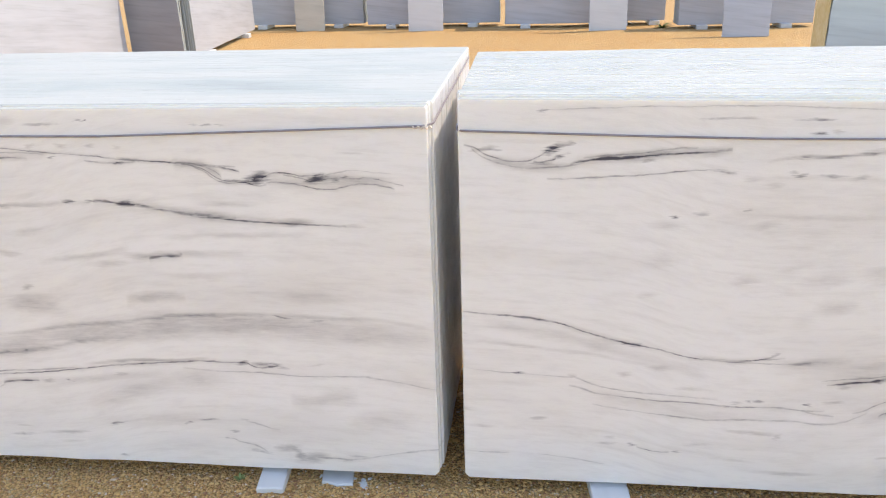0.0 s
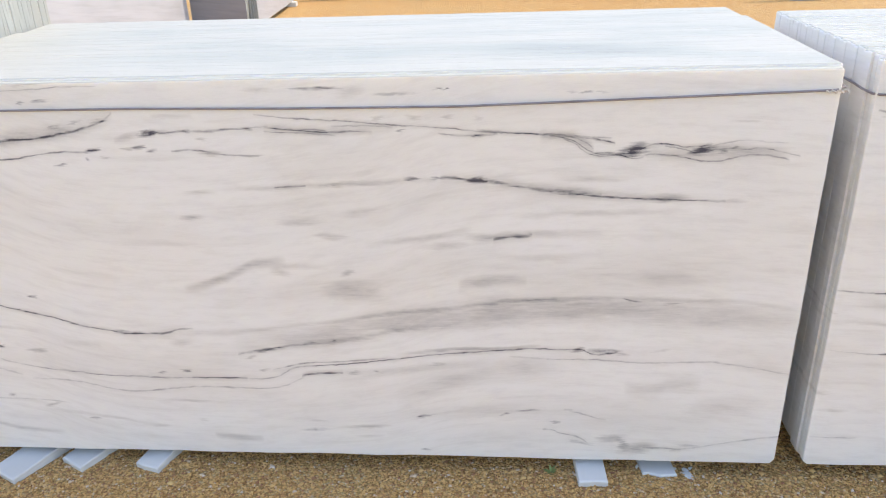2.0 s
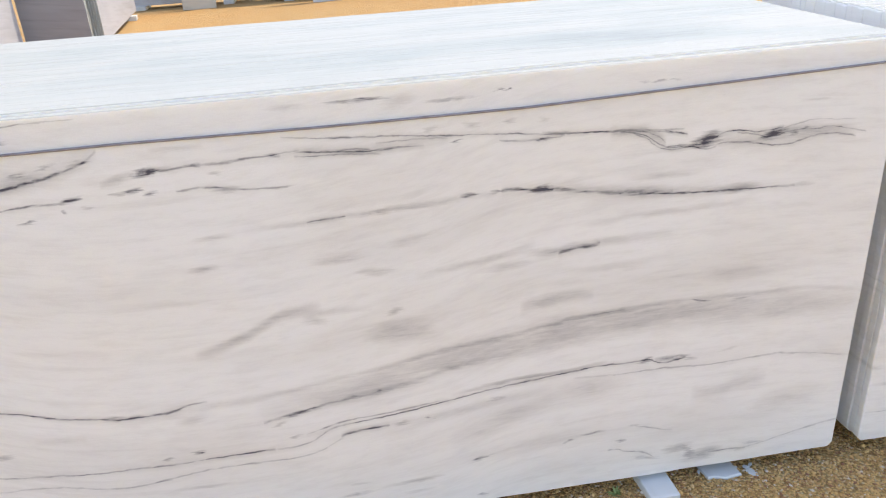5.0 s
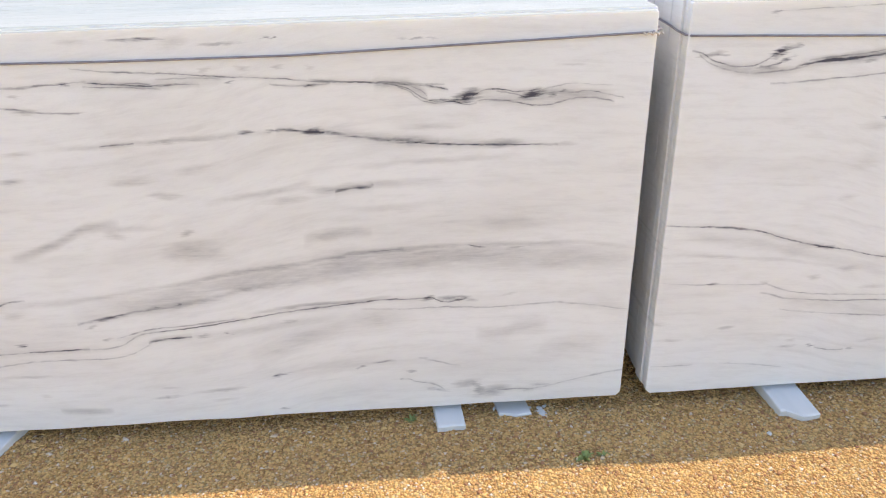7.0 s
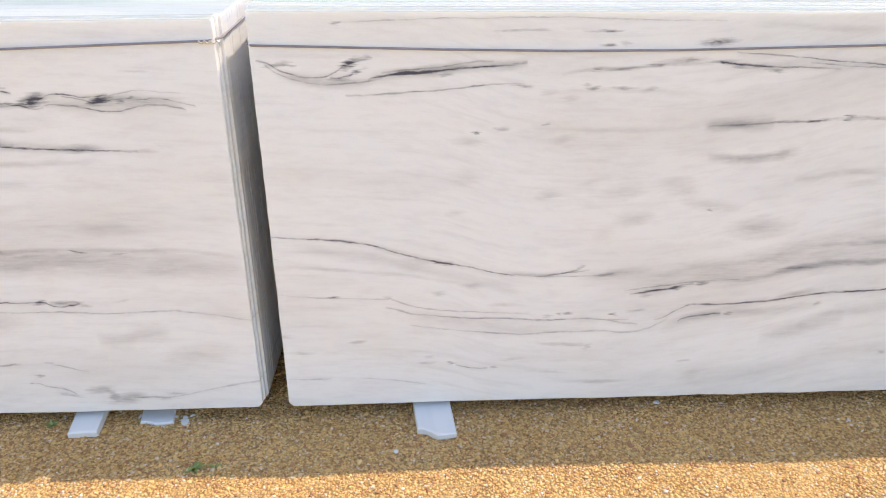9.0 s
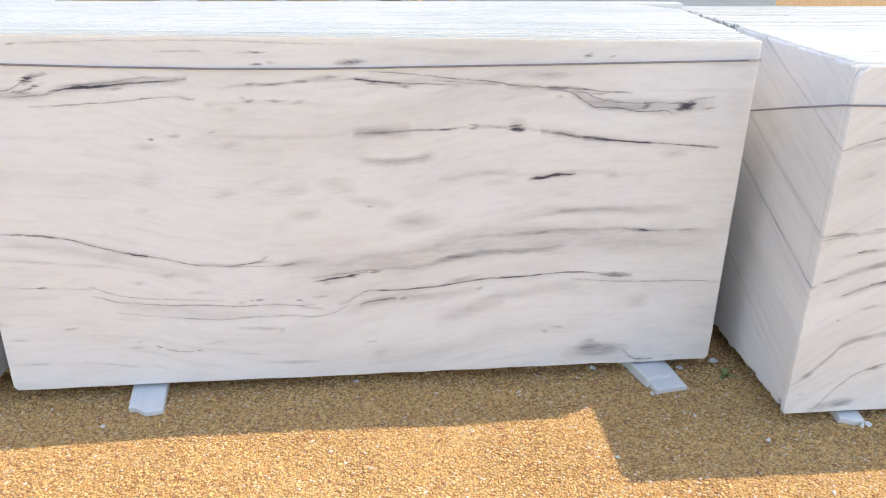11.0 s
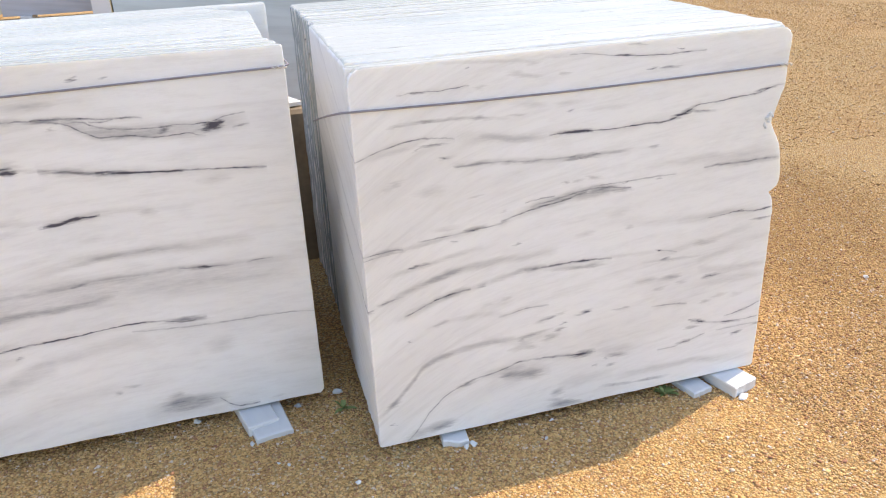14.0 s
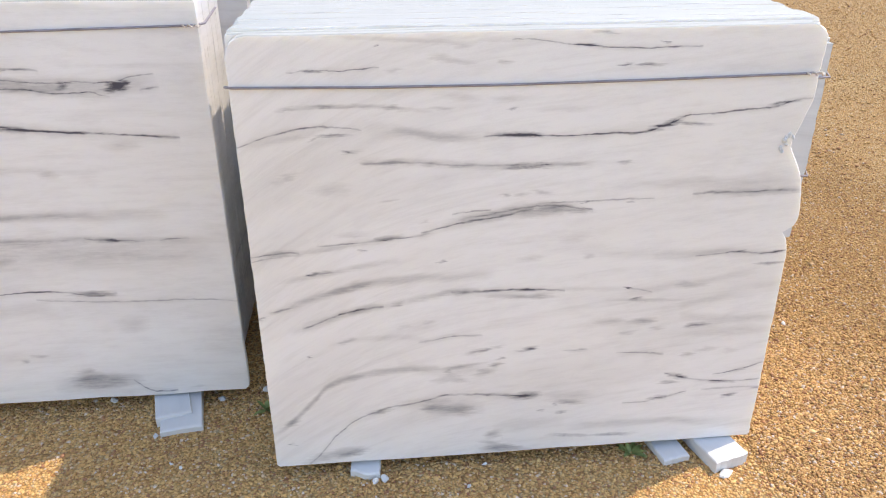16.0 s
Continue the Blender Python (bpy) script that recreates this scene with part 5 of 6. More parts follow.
def top_edge_material():
    """The sawn upper rims of the slabs: blue-white with grey clouds and streaks along the slabs, darkened to hold down
    the sunlight.
    """
    m = Nodes("sawn_rim_dimmed_for_sun")
    pos = m.node("ShaderNodeNewGeometry")
    sep = m.tree.nodes.new("ShaderNodeSeparateXYZ")
    m.put(sep.inputs[0], pos)
    x, y = sep.outputs[0], sep.outputs[1]
    warp = m.noise(m.xyz(m.math("MULTIPLY", x, 1.1), m.math("MULTIPLY", y, 2.0), 0.0), 1.0, 3)
    yw = m.math("MULTIPLY_ADD", warp, 0.30, y)
    cloud = m.noise(m.xyz(m.math("MULTIPLY", x, 1.1), m.math("MULTIPLY", yw, 4.5), 3.0), 1.0, 5, 0.55)
    streak = m.noise(m.xyz(m.math("MULTIPLY", x, 2.2), m.math("MULTIPLY", yw, 26.0), 8.0), 1.0, 5, 0.65)
    dash = m.noise(m.xyz(m.math("MULTIPLY", x, 5.0), m.math("MULTIPLY", yw, 60.0), 5.0), 1.0, 4, 0.6)
    t = m.math("ADD", m.span(cloud, 0.46, 0.72, 0.0, 0.55), m.span(streak, 0.56, 0.78, 0.0, 0.10))
    t = m.math("ADD", t, m.span(dash, 0.71, 0.82, 0.0, 0.5), clamp=True)
    # base colour well below the marble's own, to subdue the sunlit tops
    col = m.ramp(t, ((0.0, (0.365, 0.388, 0.372)), (0.35, (0.30, 0.338, 0.332)), (1.0, (0.15, 0.17, 0.19))))
    # every slab dried a little differently
    tone = m.span(m.node("ShaderNodeObjectInfo", 5), 0.0, 1.0, 0.965, 1.02)
    col = m.mix(1.0, col, m.node("ShaderNodeCombineColor", Red=tone, Green=tone, Blue=tone), "MULTIPLY")
    grit = m.noise(pos, 300.0, 3)
    m.bump(grit, 0.2, 0.002)
    m.bsdf.inputs["Subsurface Weight"].default_value = 0.2
    m.bsdf.inputs["Subsurface Radius"].default_value = (0.02, 0.02, 0.018)
    m.bsdf.inputs["Subsurface Scale"].default_value = 1.0
    return m.finish(col, m.span(grit, 0.3, 0.7, 0.5, 0.65))


RIM = top_edge_material()


def ground_material():
    m = Nodes("orange_gravel")
    pos = m.node("ShaderNodeNewGeometry")
    warp = m.noise(pos, 30.0, 2)
    v = m.tree.nodes.new("ShaderNodeTexVoronoi")
    v.inputs["Scale"].default_value, v.inputs["Randomness"].default_value = 140.0, 1.0
    m.put(v.inputs["Vector"], pos)
    s = m.tree.nodes.new("ShaderNodeSeparateColor")
    m.tree.links.new(v.outputs["Color"], s.inputs[0])
    stone = m.ramp(s.outputs[0], ((0.0, (0.40, 0.20, 0.070)), (0.3, (0.60, 0.36, 0.125)), (0.6, (0.66, 0.43, 0.165)), (0.85, (0.68, 0.48, 0.22)), (1.0, (0.70, 0.57, 0.36))))
    patch = m.noise(pos, 1.3, 5)
    col = m.mix(m.span(patch, 0.35, 0.7, 0.0, 0.45), stone, m.mix(1.0, stone, (1.0, 0.80, 0.62), "MULTIPLY"))
    dust = m.noise(pos, 9.0, 4)
    col = m.mix(m.span(dust, 0.5, 0.75, 0.0, 0.4), col, (0.52, 0.32, 0.15))
    # darker to the right: shaded sides of backlit stones, put into the colour
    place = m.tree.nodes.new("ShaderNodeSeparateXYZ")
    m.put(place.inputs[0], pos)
    right_dim = m.math("MULTIPLY_ADD", m.noise(pos, 0.9, 6, 0.65), 3.0, place.outputs[0])
    col = m.mix(m.span(right_dim, 4.2, 5.3, 0.0, 1.0, True), col, m.mix(1.0, col, (0.68, 0.68, 0.66), "MULTIPLY"))
    # shade between the stones, painted into the gaps
    gap = m.span(v.outputs["Distance"], 0.28, 0.75, 1.0, 0.52)
    col = m.mix(1.0, col, m.node("ShaderNodeCombineColor", Red=gap, Green=gap, Blue=gap), "MULTIPLY")
    h = m.math("ADD", m.span(v.outputs["Distance"], 0.0, 0.8, 1.0, 0.0), m.math("MULTIPLY", warp, 0.6))
    m.bump(h, 0.85, 0.007)
    return m.finish(col, 0.9)


def pebble_material(name, tone):
    m = Nodes(name)
    r = m.node("ShaderNodeNewGeometry", 8)
    pos = m.node("ShaderNodeNewGeometry")
    col = m.ramp(r, ((0.0, (0.34, 0.155, 0.085)), (0.22, (0.57, 0.325, 0.130)), (0.55, (0.71, 0.44, 0.165)), (0.88, (0.75, 0.50, 0.21)), (0.94, (0.70, 0.50, 0.30)), (1.0, (0.74, 0.66, 0.56))))
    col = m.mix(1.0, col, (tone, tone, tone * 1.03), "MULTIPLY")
    g = m.noise(pos, 260.0, 3)
    col = m.mix(0.5, col, m.mix(1.0, col, m.ramp(g, ((0.3, (0.85, 0.83, 0.80)), (0.7, (1.05, 1.04, 1.03)))), "MULTIPLY"))
    m.bump(g, 0.3, 0.002)
    return m.finish(col, 0.85)


def simple(name, a, b, scale, rough, relief=0.2, metal=0.0):
    m = Nodes(name)
    pos = m.node("ShaderNodeNewGeometry")
    n1, n2 = m.noise(pos, scale, 5), m.noise(pos, scale * 9, 3)
    col = m.ramp(m.math("MULTIPLY_ADD", n2, 0.35, m.math("MULTIPLY", n1, 0.65)), ((0.32, a), (0.68, b)))
    m.bump(n2, relief, 0.004)
    m.bsdf.inputs["Metallic"].default_value = metal
    return m.finish(col, rough)


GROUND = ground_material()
PEBBLE = pebble_material("orange_pebbles", 1.0)
# the same pebbles, with their dimmer backlit look painted in
PEBBLE_DIM = pebble_material("dimmed_orange_pebbles", 0.72)
CONCRETE = simple("weathered_earthen_plaster", (0.13, 0.095, 0.06), (0.24, 0.185, 0.12), 4.0, 0.9, 0.5)
CORD = simple("brown_wire", (0.17, 0.14, 0.14), (0.30, 0.29, 0.33), 30.0, 0.55)
WIRE = simple("twisted_wire", (0.45, 0.40, 0.35), (0.70, 0.66, 0.60), 90.0, 0.4, 0.2, 0.6)
LEAF = simple("weed_leaf", (0.14, 0.20, 0.05), (0.32, 0.37, 0.13), 40.0, 0.6)
RUST = simple("stained_edge", (0.55, 0.36, 0.12), (0.70, 0.58, 0.34), 6.0, 0.7)


# ---- building helpers ----
def link_bmesh(name, bm, material, parent=None, label="", smooth=False):
    me = bpy.data.meshes.new(name)
    bm.to_mesh(me)
    bm.free()
    for mat in (material if isinstance(material, tuple) else (material,)):
        me.materials.append(mat)
    if smooth:
        me.polygons.foreach_set("use_smooth", [True] * len(me.polygons))
    ob = new(name, me)
    ob.parent = parent
    if label:
        ob["label"] = label
    return ob


def part(name, bm, material, parent, label="", smooth=False):
    return link_bmesh(name, bm, material, parent, label, smooth)


def slab_part(bm, material, parent, ends=False):
    """One slab of a stack, whose upper rim (and, for some, the ends) is painted darker against the sun."""
    ob = part("slab", bm, (material, RIM), parent)
    for p in ob.data.polygons:
        p.material_index = 1 if p.normal.z > 0.6 or ends and abs(p.normal.x) > 0.6 else 0
    return ob


def plate(outline, depth, chamfer=0.002):
    """A slab: an outline in x and z, counter-clockwise seen from -y, made depth thick along +y, with chamfered rims."""
    bm = bmesh.new()
    n = len(outline)

    def ring(y, inset):
        out = []
        for i, (x, z) in enumerate(outline):
            ax, az = outline[i - 1]
            bx, bz = outline[(i + 1) % n]
            tx, tz = bx - ax, bz - az
            k = inset / max(math.hypot(tx, tz), 1e-6)
            out.append(bm.verts.new((x - tz * k, y, z + tx * k)))
        return out

    rings = [ring(0, chamfer), ring(chamfer, 0), ring(depth - chamfer, 0), ring(depth, chamfer)]
    for a, b in zip(rings, rings[1:]):
        for i in range(n):
            j = (i + 1) % n
            bm.faces.new((a[i], a[j], b[j], b[i]))
    bm.faces.new(list(reversed(rings[0])))
    bm.faces.new(rings[-1])
    bmesh.ops.recalc_face_normals(bm, faces=bm.faces)
    return bm


def rough_outline(rnd, x0, x1, z0, z1, side=0.003, base=0.002, top=0.001, corner=0.005, round_top=0.006, top_slope=0.0, right=None, m=22):
    """The outline of a sawn slab: ragged at the ends and below, nearly straight on top, its upper corners rounded."""
    reach = right if right else (lambda z: 0.0)
    zr = z1 + top_slope
    xt = x1 + reach(zr)
    pts = []
    n = max(4, int((x1 - x0) / 0.09))
    for i in range(n + 1):
        pts.append((x0 + corner + (x1 + reach(z0) - x0 - 2 * corner) * i / n, z0 + rnd.uniform(-base, base)))
    for i in range(m + 1):
        z = z0 + corner + (zr - z0 - corner - round_top) * i / m
        pts.append((x1 + rnd.uniform(-side, side) + reach(z), z))
    for k in (1, 2, 3):
        a = k * math.pi / 8
        pts.append((xt - round_top * (1 - math.cos(a)), zr - round_top * (1 - math.sin(a))))
    for i in range(n + 1):
        u = 1 - i / n
        pts.append((x0 + round_top + (xt - x0 - 2 * round_top) * u, z1 + top_slope * u + rnd.uniform(-top, top)))
    for k in (3, 2, 1):
        a = k * math.pi / 8
        pts.append((x0 + round_top * (1 - math.cos(a)), z1 - round_top * (1 - math.sin(a))))
    for i in range(m + 1):
        pts.append((x0 + rnd.uniform(-side, side), z1 - round_top - (z1 - z0 - corner - round_top) * i / m))
    return pts


def box(x0, x1, y0, y1, z0, z1, bevel=0.003):
    bm = bmesh.new()
    bmesh.ops.create_cube(bm, size=1.0, matrix=Matrix.LocRotScale(((x0 + x1) / 2, (y0 + y1) / 2, (z0 + z1) / 2), None, (x1 - x0, y1 - y0, z1 - z0)))
    if bevel:
        bmesh.ops.bevel(bm, geom=bm.edges[:], offset=bevel, segments=1, affect="EDGES")
    return bm


def tube(points, radius, sides=8, closed=False):
    """A round cord along the points."""
    bm = bmesh.new()
    rings = []
    n = len(points)
    for i, p in enumerate(points):
        p = Vector(p)
        a = Vector(points[i - 1]) if i or closed else p
        b = Vector(points[(i + 1) % n]) if i < n - 1 or closed else p
        d = (b - a).normalized()
        s = d.cross(Vector((0, 0, 1)))
        s = s.normalized() if s.length > 1e-4 else Vector((1, 0, 0))
        t = s.cross(d)
        rings.append([bm.verts.new(p + (s * math.cos(k) + t * math.sin(k)) * radius) for k in (2 * math.pi * q / sides for q in range(sides))])
    for i in range(n if closed else n - 1):
        a, b = rings[i], rings[(i + 1) % n]
        for q in range(sides):
            bm.faces.new((a[q], a[(q + 1) % sides], b[(q + 1) % sides], b[q]))
    if not closed:
        bm.faces.new(list(reversed(rings[0])))
        bm.faces.new(rings[-1])
    return bm


def thing(name, at, label, category, group="", kind=""):
    ob = new(name)
    ob.location = at
    ob.empty_display_size = 0.1
    return tagged(ob, label, category, group, kind)


def ground_height(y):
    u = min(1.0, max(0.0, (y - 3.0) / 4.0))
    return 0.058 + 0.362 * u * u * (3 - 2 * u)


# ---- ground ----
def build_ground():
    bm = bmesh.new()
    xs = [-400, -80, -30, -14, -8] + [-5 + 0.1 * i for i in range(121)] + [9, 12, 16, 30, 80, 400]
    ys = [-400, -80, -20, -8, -3, -1] + [0.1 * i for i in range(75)] + [8 + 0.5 * i for i in range(10)] + [15, 25, 60, 150, 500]
    grid = []
    for y in ys:
        row = []
        for x in xs:
            z = ground_height(y)
            if abs(x) < 8 and -1 < y < 12:
                z += 0.012 * (noise.noise(Vector((x * 1.5, y * 1.5, 3))) + 0.5 * noise.noise(Vector((x * 4, y * 4, 7))))
            row.append(bm.verts.new((x, y, z)))
        grid.append(row)
    for a, b in zip(grid, grid[1:]):
        for i in range(len(xs) - 1):
            bm.faces.new((a[i], a[i + 1], b[i + 1], b[i]))
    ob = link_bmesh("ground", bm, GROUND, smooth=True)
    tagged(ob, "orange gravel yard, partly in shade", "ground", kind="structure")


def surface(x, y):
    """The height of the ground under a place near the stacks."""
    return ground_height(y) + 0.012 * (noise.noise(Vector((x * 1.5, y * 1.5, 3))) + 0.5 * noise.noise(Vector((x * 4, y * 4, 7))))


build_ground()


# ---- the stacks of slabs ----
def slab_stack(at, layers, material, label, group, cord=None, cord_label="thin taut brown wire"):
    """A bundle of upright slabs: layers gives for every slab its outline, its front and its thickness."""
    st = thing("marble_slab_stack", at, label, "slab stack", group)
    for i, (outline, y, depth) in enumerate(layers):
        ob = slab_part(plate([(x - at[0], z - at[2]) for x, z in outline], depth, 0.002 if i < 2 else 0.0002), material, st)
        ob.location = (0, y - at[1], 0)
    if cord:
        pts = [Vector(p) - Vector(at) for p in cord]
        part("binding_wire", tube(pts, 0.0026, 8), CORD, st, cord_label, smooth=True)
    return st


def stack_a():
    rnd = random.Random(11)
    layers, y = [], 1.70
    i = 0
    while y < 2.70:
        u = (y - 1.70) / 1.0
        depth = 0.0205
        x0 = -2.385 - 0.115 * u + rnd.uniform(-0.002, 0.002)
        x1 = -0.228 + rnd.uniform(-0.0004, 0.0004) + (0.009 if i > 1 else 0.004 * i) + 0.012 * u
        z1 = 1.119 + rnd.uniform(-0.0002, 0.0002) + (0.006 if i == 1 else 0.003 if i > 1 else 0) - (0.006 if u > 0.75 else 0)
        layers.append((rough_outline(rnd, x0, x1, 0.102, z1, side=0.0007 if i < 1 else 0.0005, top=0.0004, corner=0.012), y, depth - 0.0001))
        y += depth
        i += 1
    front = 1.70 - 0.003
    cord = [(-2.39 - 0.06, 2.2, 1.075), (-2.393, 1.72, 1.062), (-2.37, front, 1.058), (-1.757, front, 1.058), (-1.40, front, 1.053), (-1.016, front, 1.052),
            (-0.62, front, 1.063), (-0.24, front, 1.074), (-0.2150, 1.715, 1.077), (-0.2130, 1.9, 1.080), (-0.2045, 2.68, 1.085)]
    st = slab_stack((-1.3, 1.70, 0.10), layers, MARBLE_A, "long stack of white marble slabs with grey veins", "slab stacks in the front row", cord)
    # the twisted end of the tie
    pts = [(-0.26 + 0.004 * k + 1.3, -0.007 - 0.003 * math.sin(k * 1.9), 0.972 + 0.003 * math.cos(k * 1.9)) for k in range(12)]
    part("wire_twist", tube(pts, 0.0022, 6), WIRE, st, "small twisted wire knot")


def stack_b():
    rnd = random.Random(12)
    layers, y = [], 1.70
    i = 0
    while y < 2.36:
        u = (y - 1.70) / 0.67
        depth = 0.0205
        x0 = -0.157 + rnd.uniform(-0.0005, 0.0005) + (-0.005 if 1 < i < 4 else 0)
        x1 = 1.986 + rnd.uniform(-0.001, 0.001) - 0.013 * min(i, 3) - max(0.0, 0.13 * (u - 0.70) / 0.2)
        left = 1.135 if i < 1 else 1.142 + 0.0015 * ((i * 7) % 3 - 1)
        right = 1.109 + 0.0045 * min(i, 4) + 0.018 * u + rnd.uniform(-0.0007, 0.0007)
        if u > 0.90:
            x1, right = 2.005, 1.145
        layers.append((rough_outline(rnd, x0, x1, 0.102, left, top_slope=right - left, side=0.0007, top=0.0006, corner=0.011), y, depth - 0.0001))
        y += depth
        i += 1
    front = 1.70 - 0.003
    cord = [(-0.1605, 2.34, 1.066), (-0.1615, 1.80, 1.065), (-0.1645, 1.75, 1.064), (-0.1605, 1.71, 1.063), (-0.15, front, 1.063), (0.25, front, 1.050), (0.53, front, 1.043), (0.79, front, 1.042), (1.4, front, 1.049),
            (1.975, front, 1.057), (1.997, 1.715, 1.058), (1.99, 1.9, 1.06)]
    st = slab_stack((0.9, 1.70, 0.10), layers, MARBLE_B, "long stack of white marble slabs with stepped top edges", "slab stacks in the front row", cord)
    pts = [(1.955 + 0.004 * k - 0.9, -0.007 - 0.003 * math.sin(k * 1.9), 0.957 + 0.003 * math.cos(k * 1.9)) for k in range(10)]
    part("wire_twist", tube(pts, 0.0022, 6), WIRE, st, "small twisted wire knot")


CHIPPED_END = ((0.09, 0.004), (0.376, 0.0), (0.60, -0.003), (0.632, -0.010), (0.650, -0.024), (0.668, 0.004), (0.70, 0.006), (0.757, -0.003), (0.796, -0.017), (0.834, -0.040), (0.852, -0.047),
               (0.90, -0.032), (0.939, -0.019), (1.0, -0.019), (1.10, -0.014))


def chipped_end(z):
    """How far the end of the short stack is broken away at a height."""
    for (za, a), (zb, b) in zip(CHIPPED_END, CHIPPED_END[1:]):
        if z <= zb:
            return a + (b - a) * max(0.0, (z - za) / (zb - za))
    return CHIPPED_END[-1][1]


def stack_c():
    rnd = random.Random(13)
    layers, y = [], 1.40
    i = 0
    while y < 2.08:
        depth = 0.0205
        u = (y - 1.4) / 0.68
        drift = noise.noise(Vector((i * 0.35, 4.7, 1.3)))
        x0 = 2.086 + (0.0 if i == 0 else 0.001 * drift - 0.001) + 0.02 * u
        z0 = 0.092 if i == 0 else 0.10 + 0.05 * abs(noise.noise(Vector((i * 0.5, 9.1, 2.0))))
        x1 = 3.238 + (0.0 if i == 0 else 0.02 * drift - 0.004) + 0.03 * u
        fade = 1.0 if i < 3 else max(0.1, 1.0 - 0.12 * i)
        edge = lambda z, f=fade: f * chipped_end(z) - (1 - f) * 0.02 * max(0.0, (z - 0.78) / 0.3)
        z1 = 1.092 + rnd.uniform(-0.0002, 0.0002) + (0.005 if i > 1 else 0.0)
        layers.append((rough_outline(rnd, x0, x1, z0, z1, side=0.0009 if i == 0 else 0.0003, base=0.002 if i == 0 else 0.008, corner=0.006, round_top=0.038 if i == 0 else 0.012 + 0.008 * drift, right=edge, m=64 if i < 3 else 22), y, depth - 0.0001))
        y += depth
        i += 1
    front = 1.40 - 0.003
    cord = [(2.088, 2.08, 0.818), (2.080, 1.92, 0.862), (2.076, 1.67, 0.93), (2.074, 1.43, 0.992), (2.09, front, 0.999), (2.35, front, 0.993), (2.603, front, 0.991), (2.9, front, 0.993), (3.20, front, 0.997),
            (3.226, 1.415, 0.998), (3.24, 1.6, 1.0), (3.26, 2.0, 1.0)]
    st = slab_stack((2.66, 1.40, 0.09), layers, MARBLE_C, "short stack of white marble slabs with chipped end", "slab stacks in the front row", cord)
    # the bright broken spot beside the notch, and the tie's twisted end
    bm = bmesh.new()
    for k in range(9):
        spot = Vector((0.520 + rnd.uniform(-0.012, 0.012), -0.001, 0.763 + rnd.uniform(-0.02, 0.02)))
        bmesh.ops.create_icosphere(bm, subdivisions=1, radius=rnd.uniform(0.003, 0.006), matrix=Matrix.LocRotScale(spot, Euler((k, k * 2, k * 3)), (1.0, 0.6, 1.6)))
    part("broken_crystals", bm, MARBLE_CHIP, st, "bright broken marble crystals")
    pts = [(3.19 + 0.004 * k - 2.66, -0.006 - 0.003 * math.sin(k * 1.9), 0.907 + 0.003 * math.cos(k * 1.9)) for k in range(10)]
    part("wire_twist", tube(pts, 0.0022, 6), WIRE, st, "small twisted wire knot")


def plain_stack(at, size, n, material, label, group, turn=0.0, lean=0.0, gap=0.0015, seed=0, ragged=0.006, supports=True, drift=0.0):
    """A stack of n upright slabs, facing -y before it is turned about its middle."""
    rnd = random.Random(seed)
    w, h = size
    d = 0.021
    st = thing("marble_slab_stack", at, label, "slab stack", group)
    st.rotation_euler = (radians(lean), 0, radians(turn))
    for i in range(n):
        o = rough_outline(rnd, -w / 2 + rnd.uniform(-ragged, ragged), w / 2 + rnd.uniform(-ragged, ragged), 0.05, h + rnd.uniform(-ragged, ragged) * 0.6)
        ob = slab_part(plate(o, d - gap), material, st, True)
        ob.location = (drift * i * d, i * d, 0)
    if supports:
        for sx in (-0.32, 0.3):
            part("support_strip", box(sx * w - 0.06, sx * w + 0.06, -0.05, n * d, 0.0, 0.049), MARBLE_CHIP, st)
    return st


stack_a()
stack_b()
stack_c()
plain_stack((2.68, 2.12, 0.045), (1.12, 1.05), 28, MARBLE_C, "stack of white marble slabs behind the short one", "slab stacks in the front row", seed=5)
low = plain_stack((3.60, 2.45, 0.045), (0.60, 0.775), 5, MARBLE_CHIP, "low stack of narrow white slabs tied with wire", "slab stacks in the front row", seed=9, ragged=0.002)
part("protruding_slab", plate([(-0.30, 0.05), (0.345, 0.05), (0.35, 0.77), (-0.30, 0.77)], 0.02), MARBLE_CHIP, low).location = (0, 0.108, 0)
for h in (0.30, 0.66):
    part("binding_wire", tube([(-0.31, 0.14, h), (-0.31, -0.003, h), (0.31, -0.003, h), (0.353, 0.105, h), (0.353, 0.132, h)], 0.004, 6), CORD, low, smooth=True)
plain_stack((-3.46, 1.83, 0.05), (2.08, 1.55), 46, MARBLE_D, "taller stack of white slabs at the row's end", "slab stacks in the front row", seed=6, ragged=0.003, gap=0.0028, drift=-0.13)
behind = plain_stack((2.31, 3.93, ground_height(3.93)), (1.8, 1.5), 9, MARBLE_GREEN, "stack of greenish white slabs with a stained end", "slab stacks behind the wall", seed=8)
part("stained_end", box(-0.912, -0.907, 0.0, 0.18, 0.06, 1.49, 0.001), RUST, behind, "yellow rust-stained slab ends")


# ---- the far row ----
def leaner(x, y, w, material, label, tilt=-9, h=1.25, turn=0.0):
    ob = link_bmesh("leaning_slab", plate(rough_outline(random.Random(int(x * 100)), -w / 2, w / 2, 0.0, h), 0.02), material)
    ob.matrix_world = pose(x, y, ground_height(y) - 0.005, tilt, 0, turn)
    tagged(ob, label, "marble slab", "single slabs leaning on the far stacks")


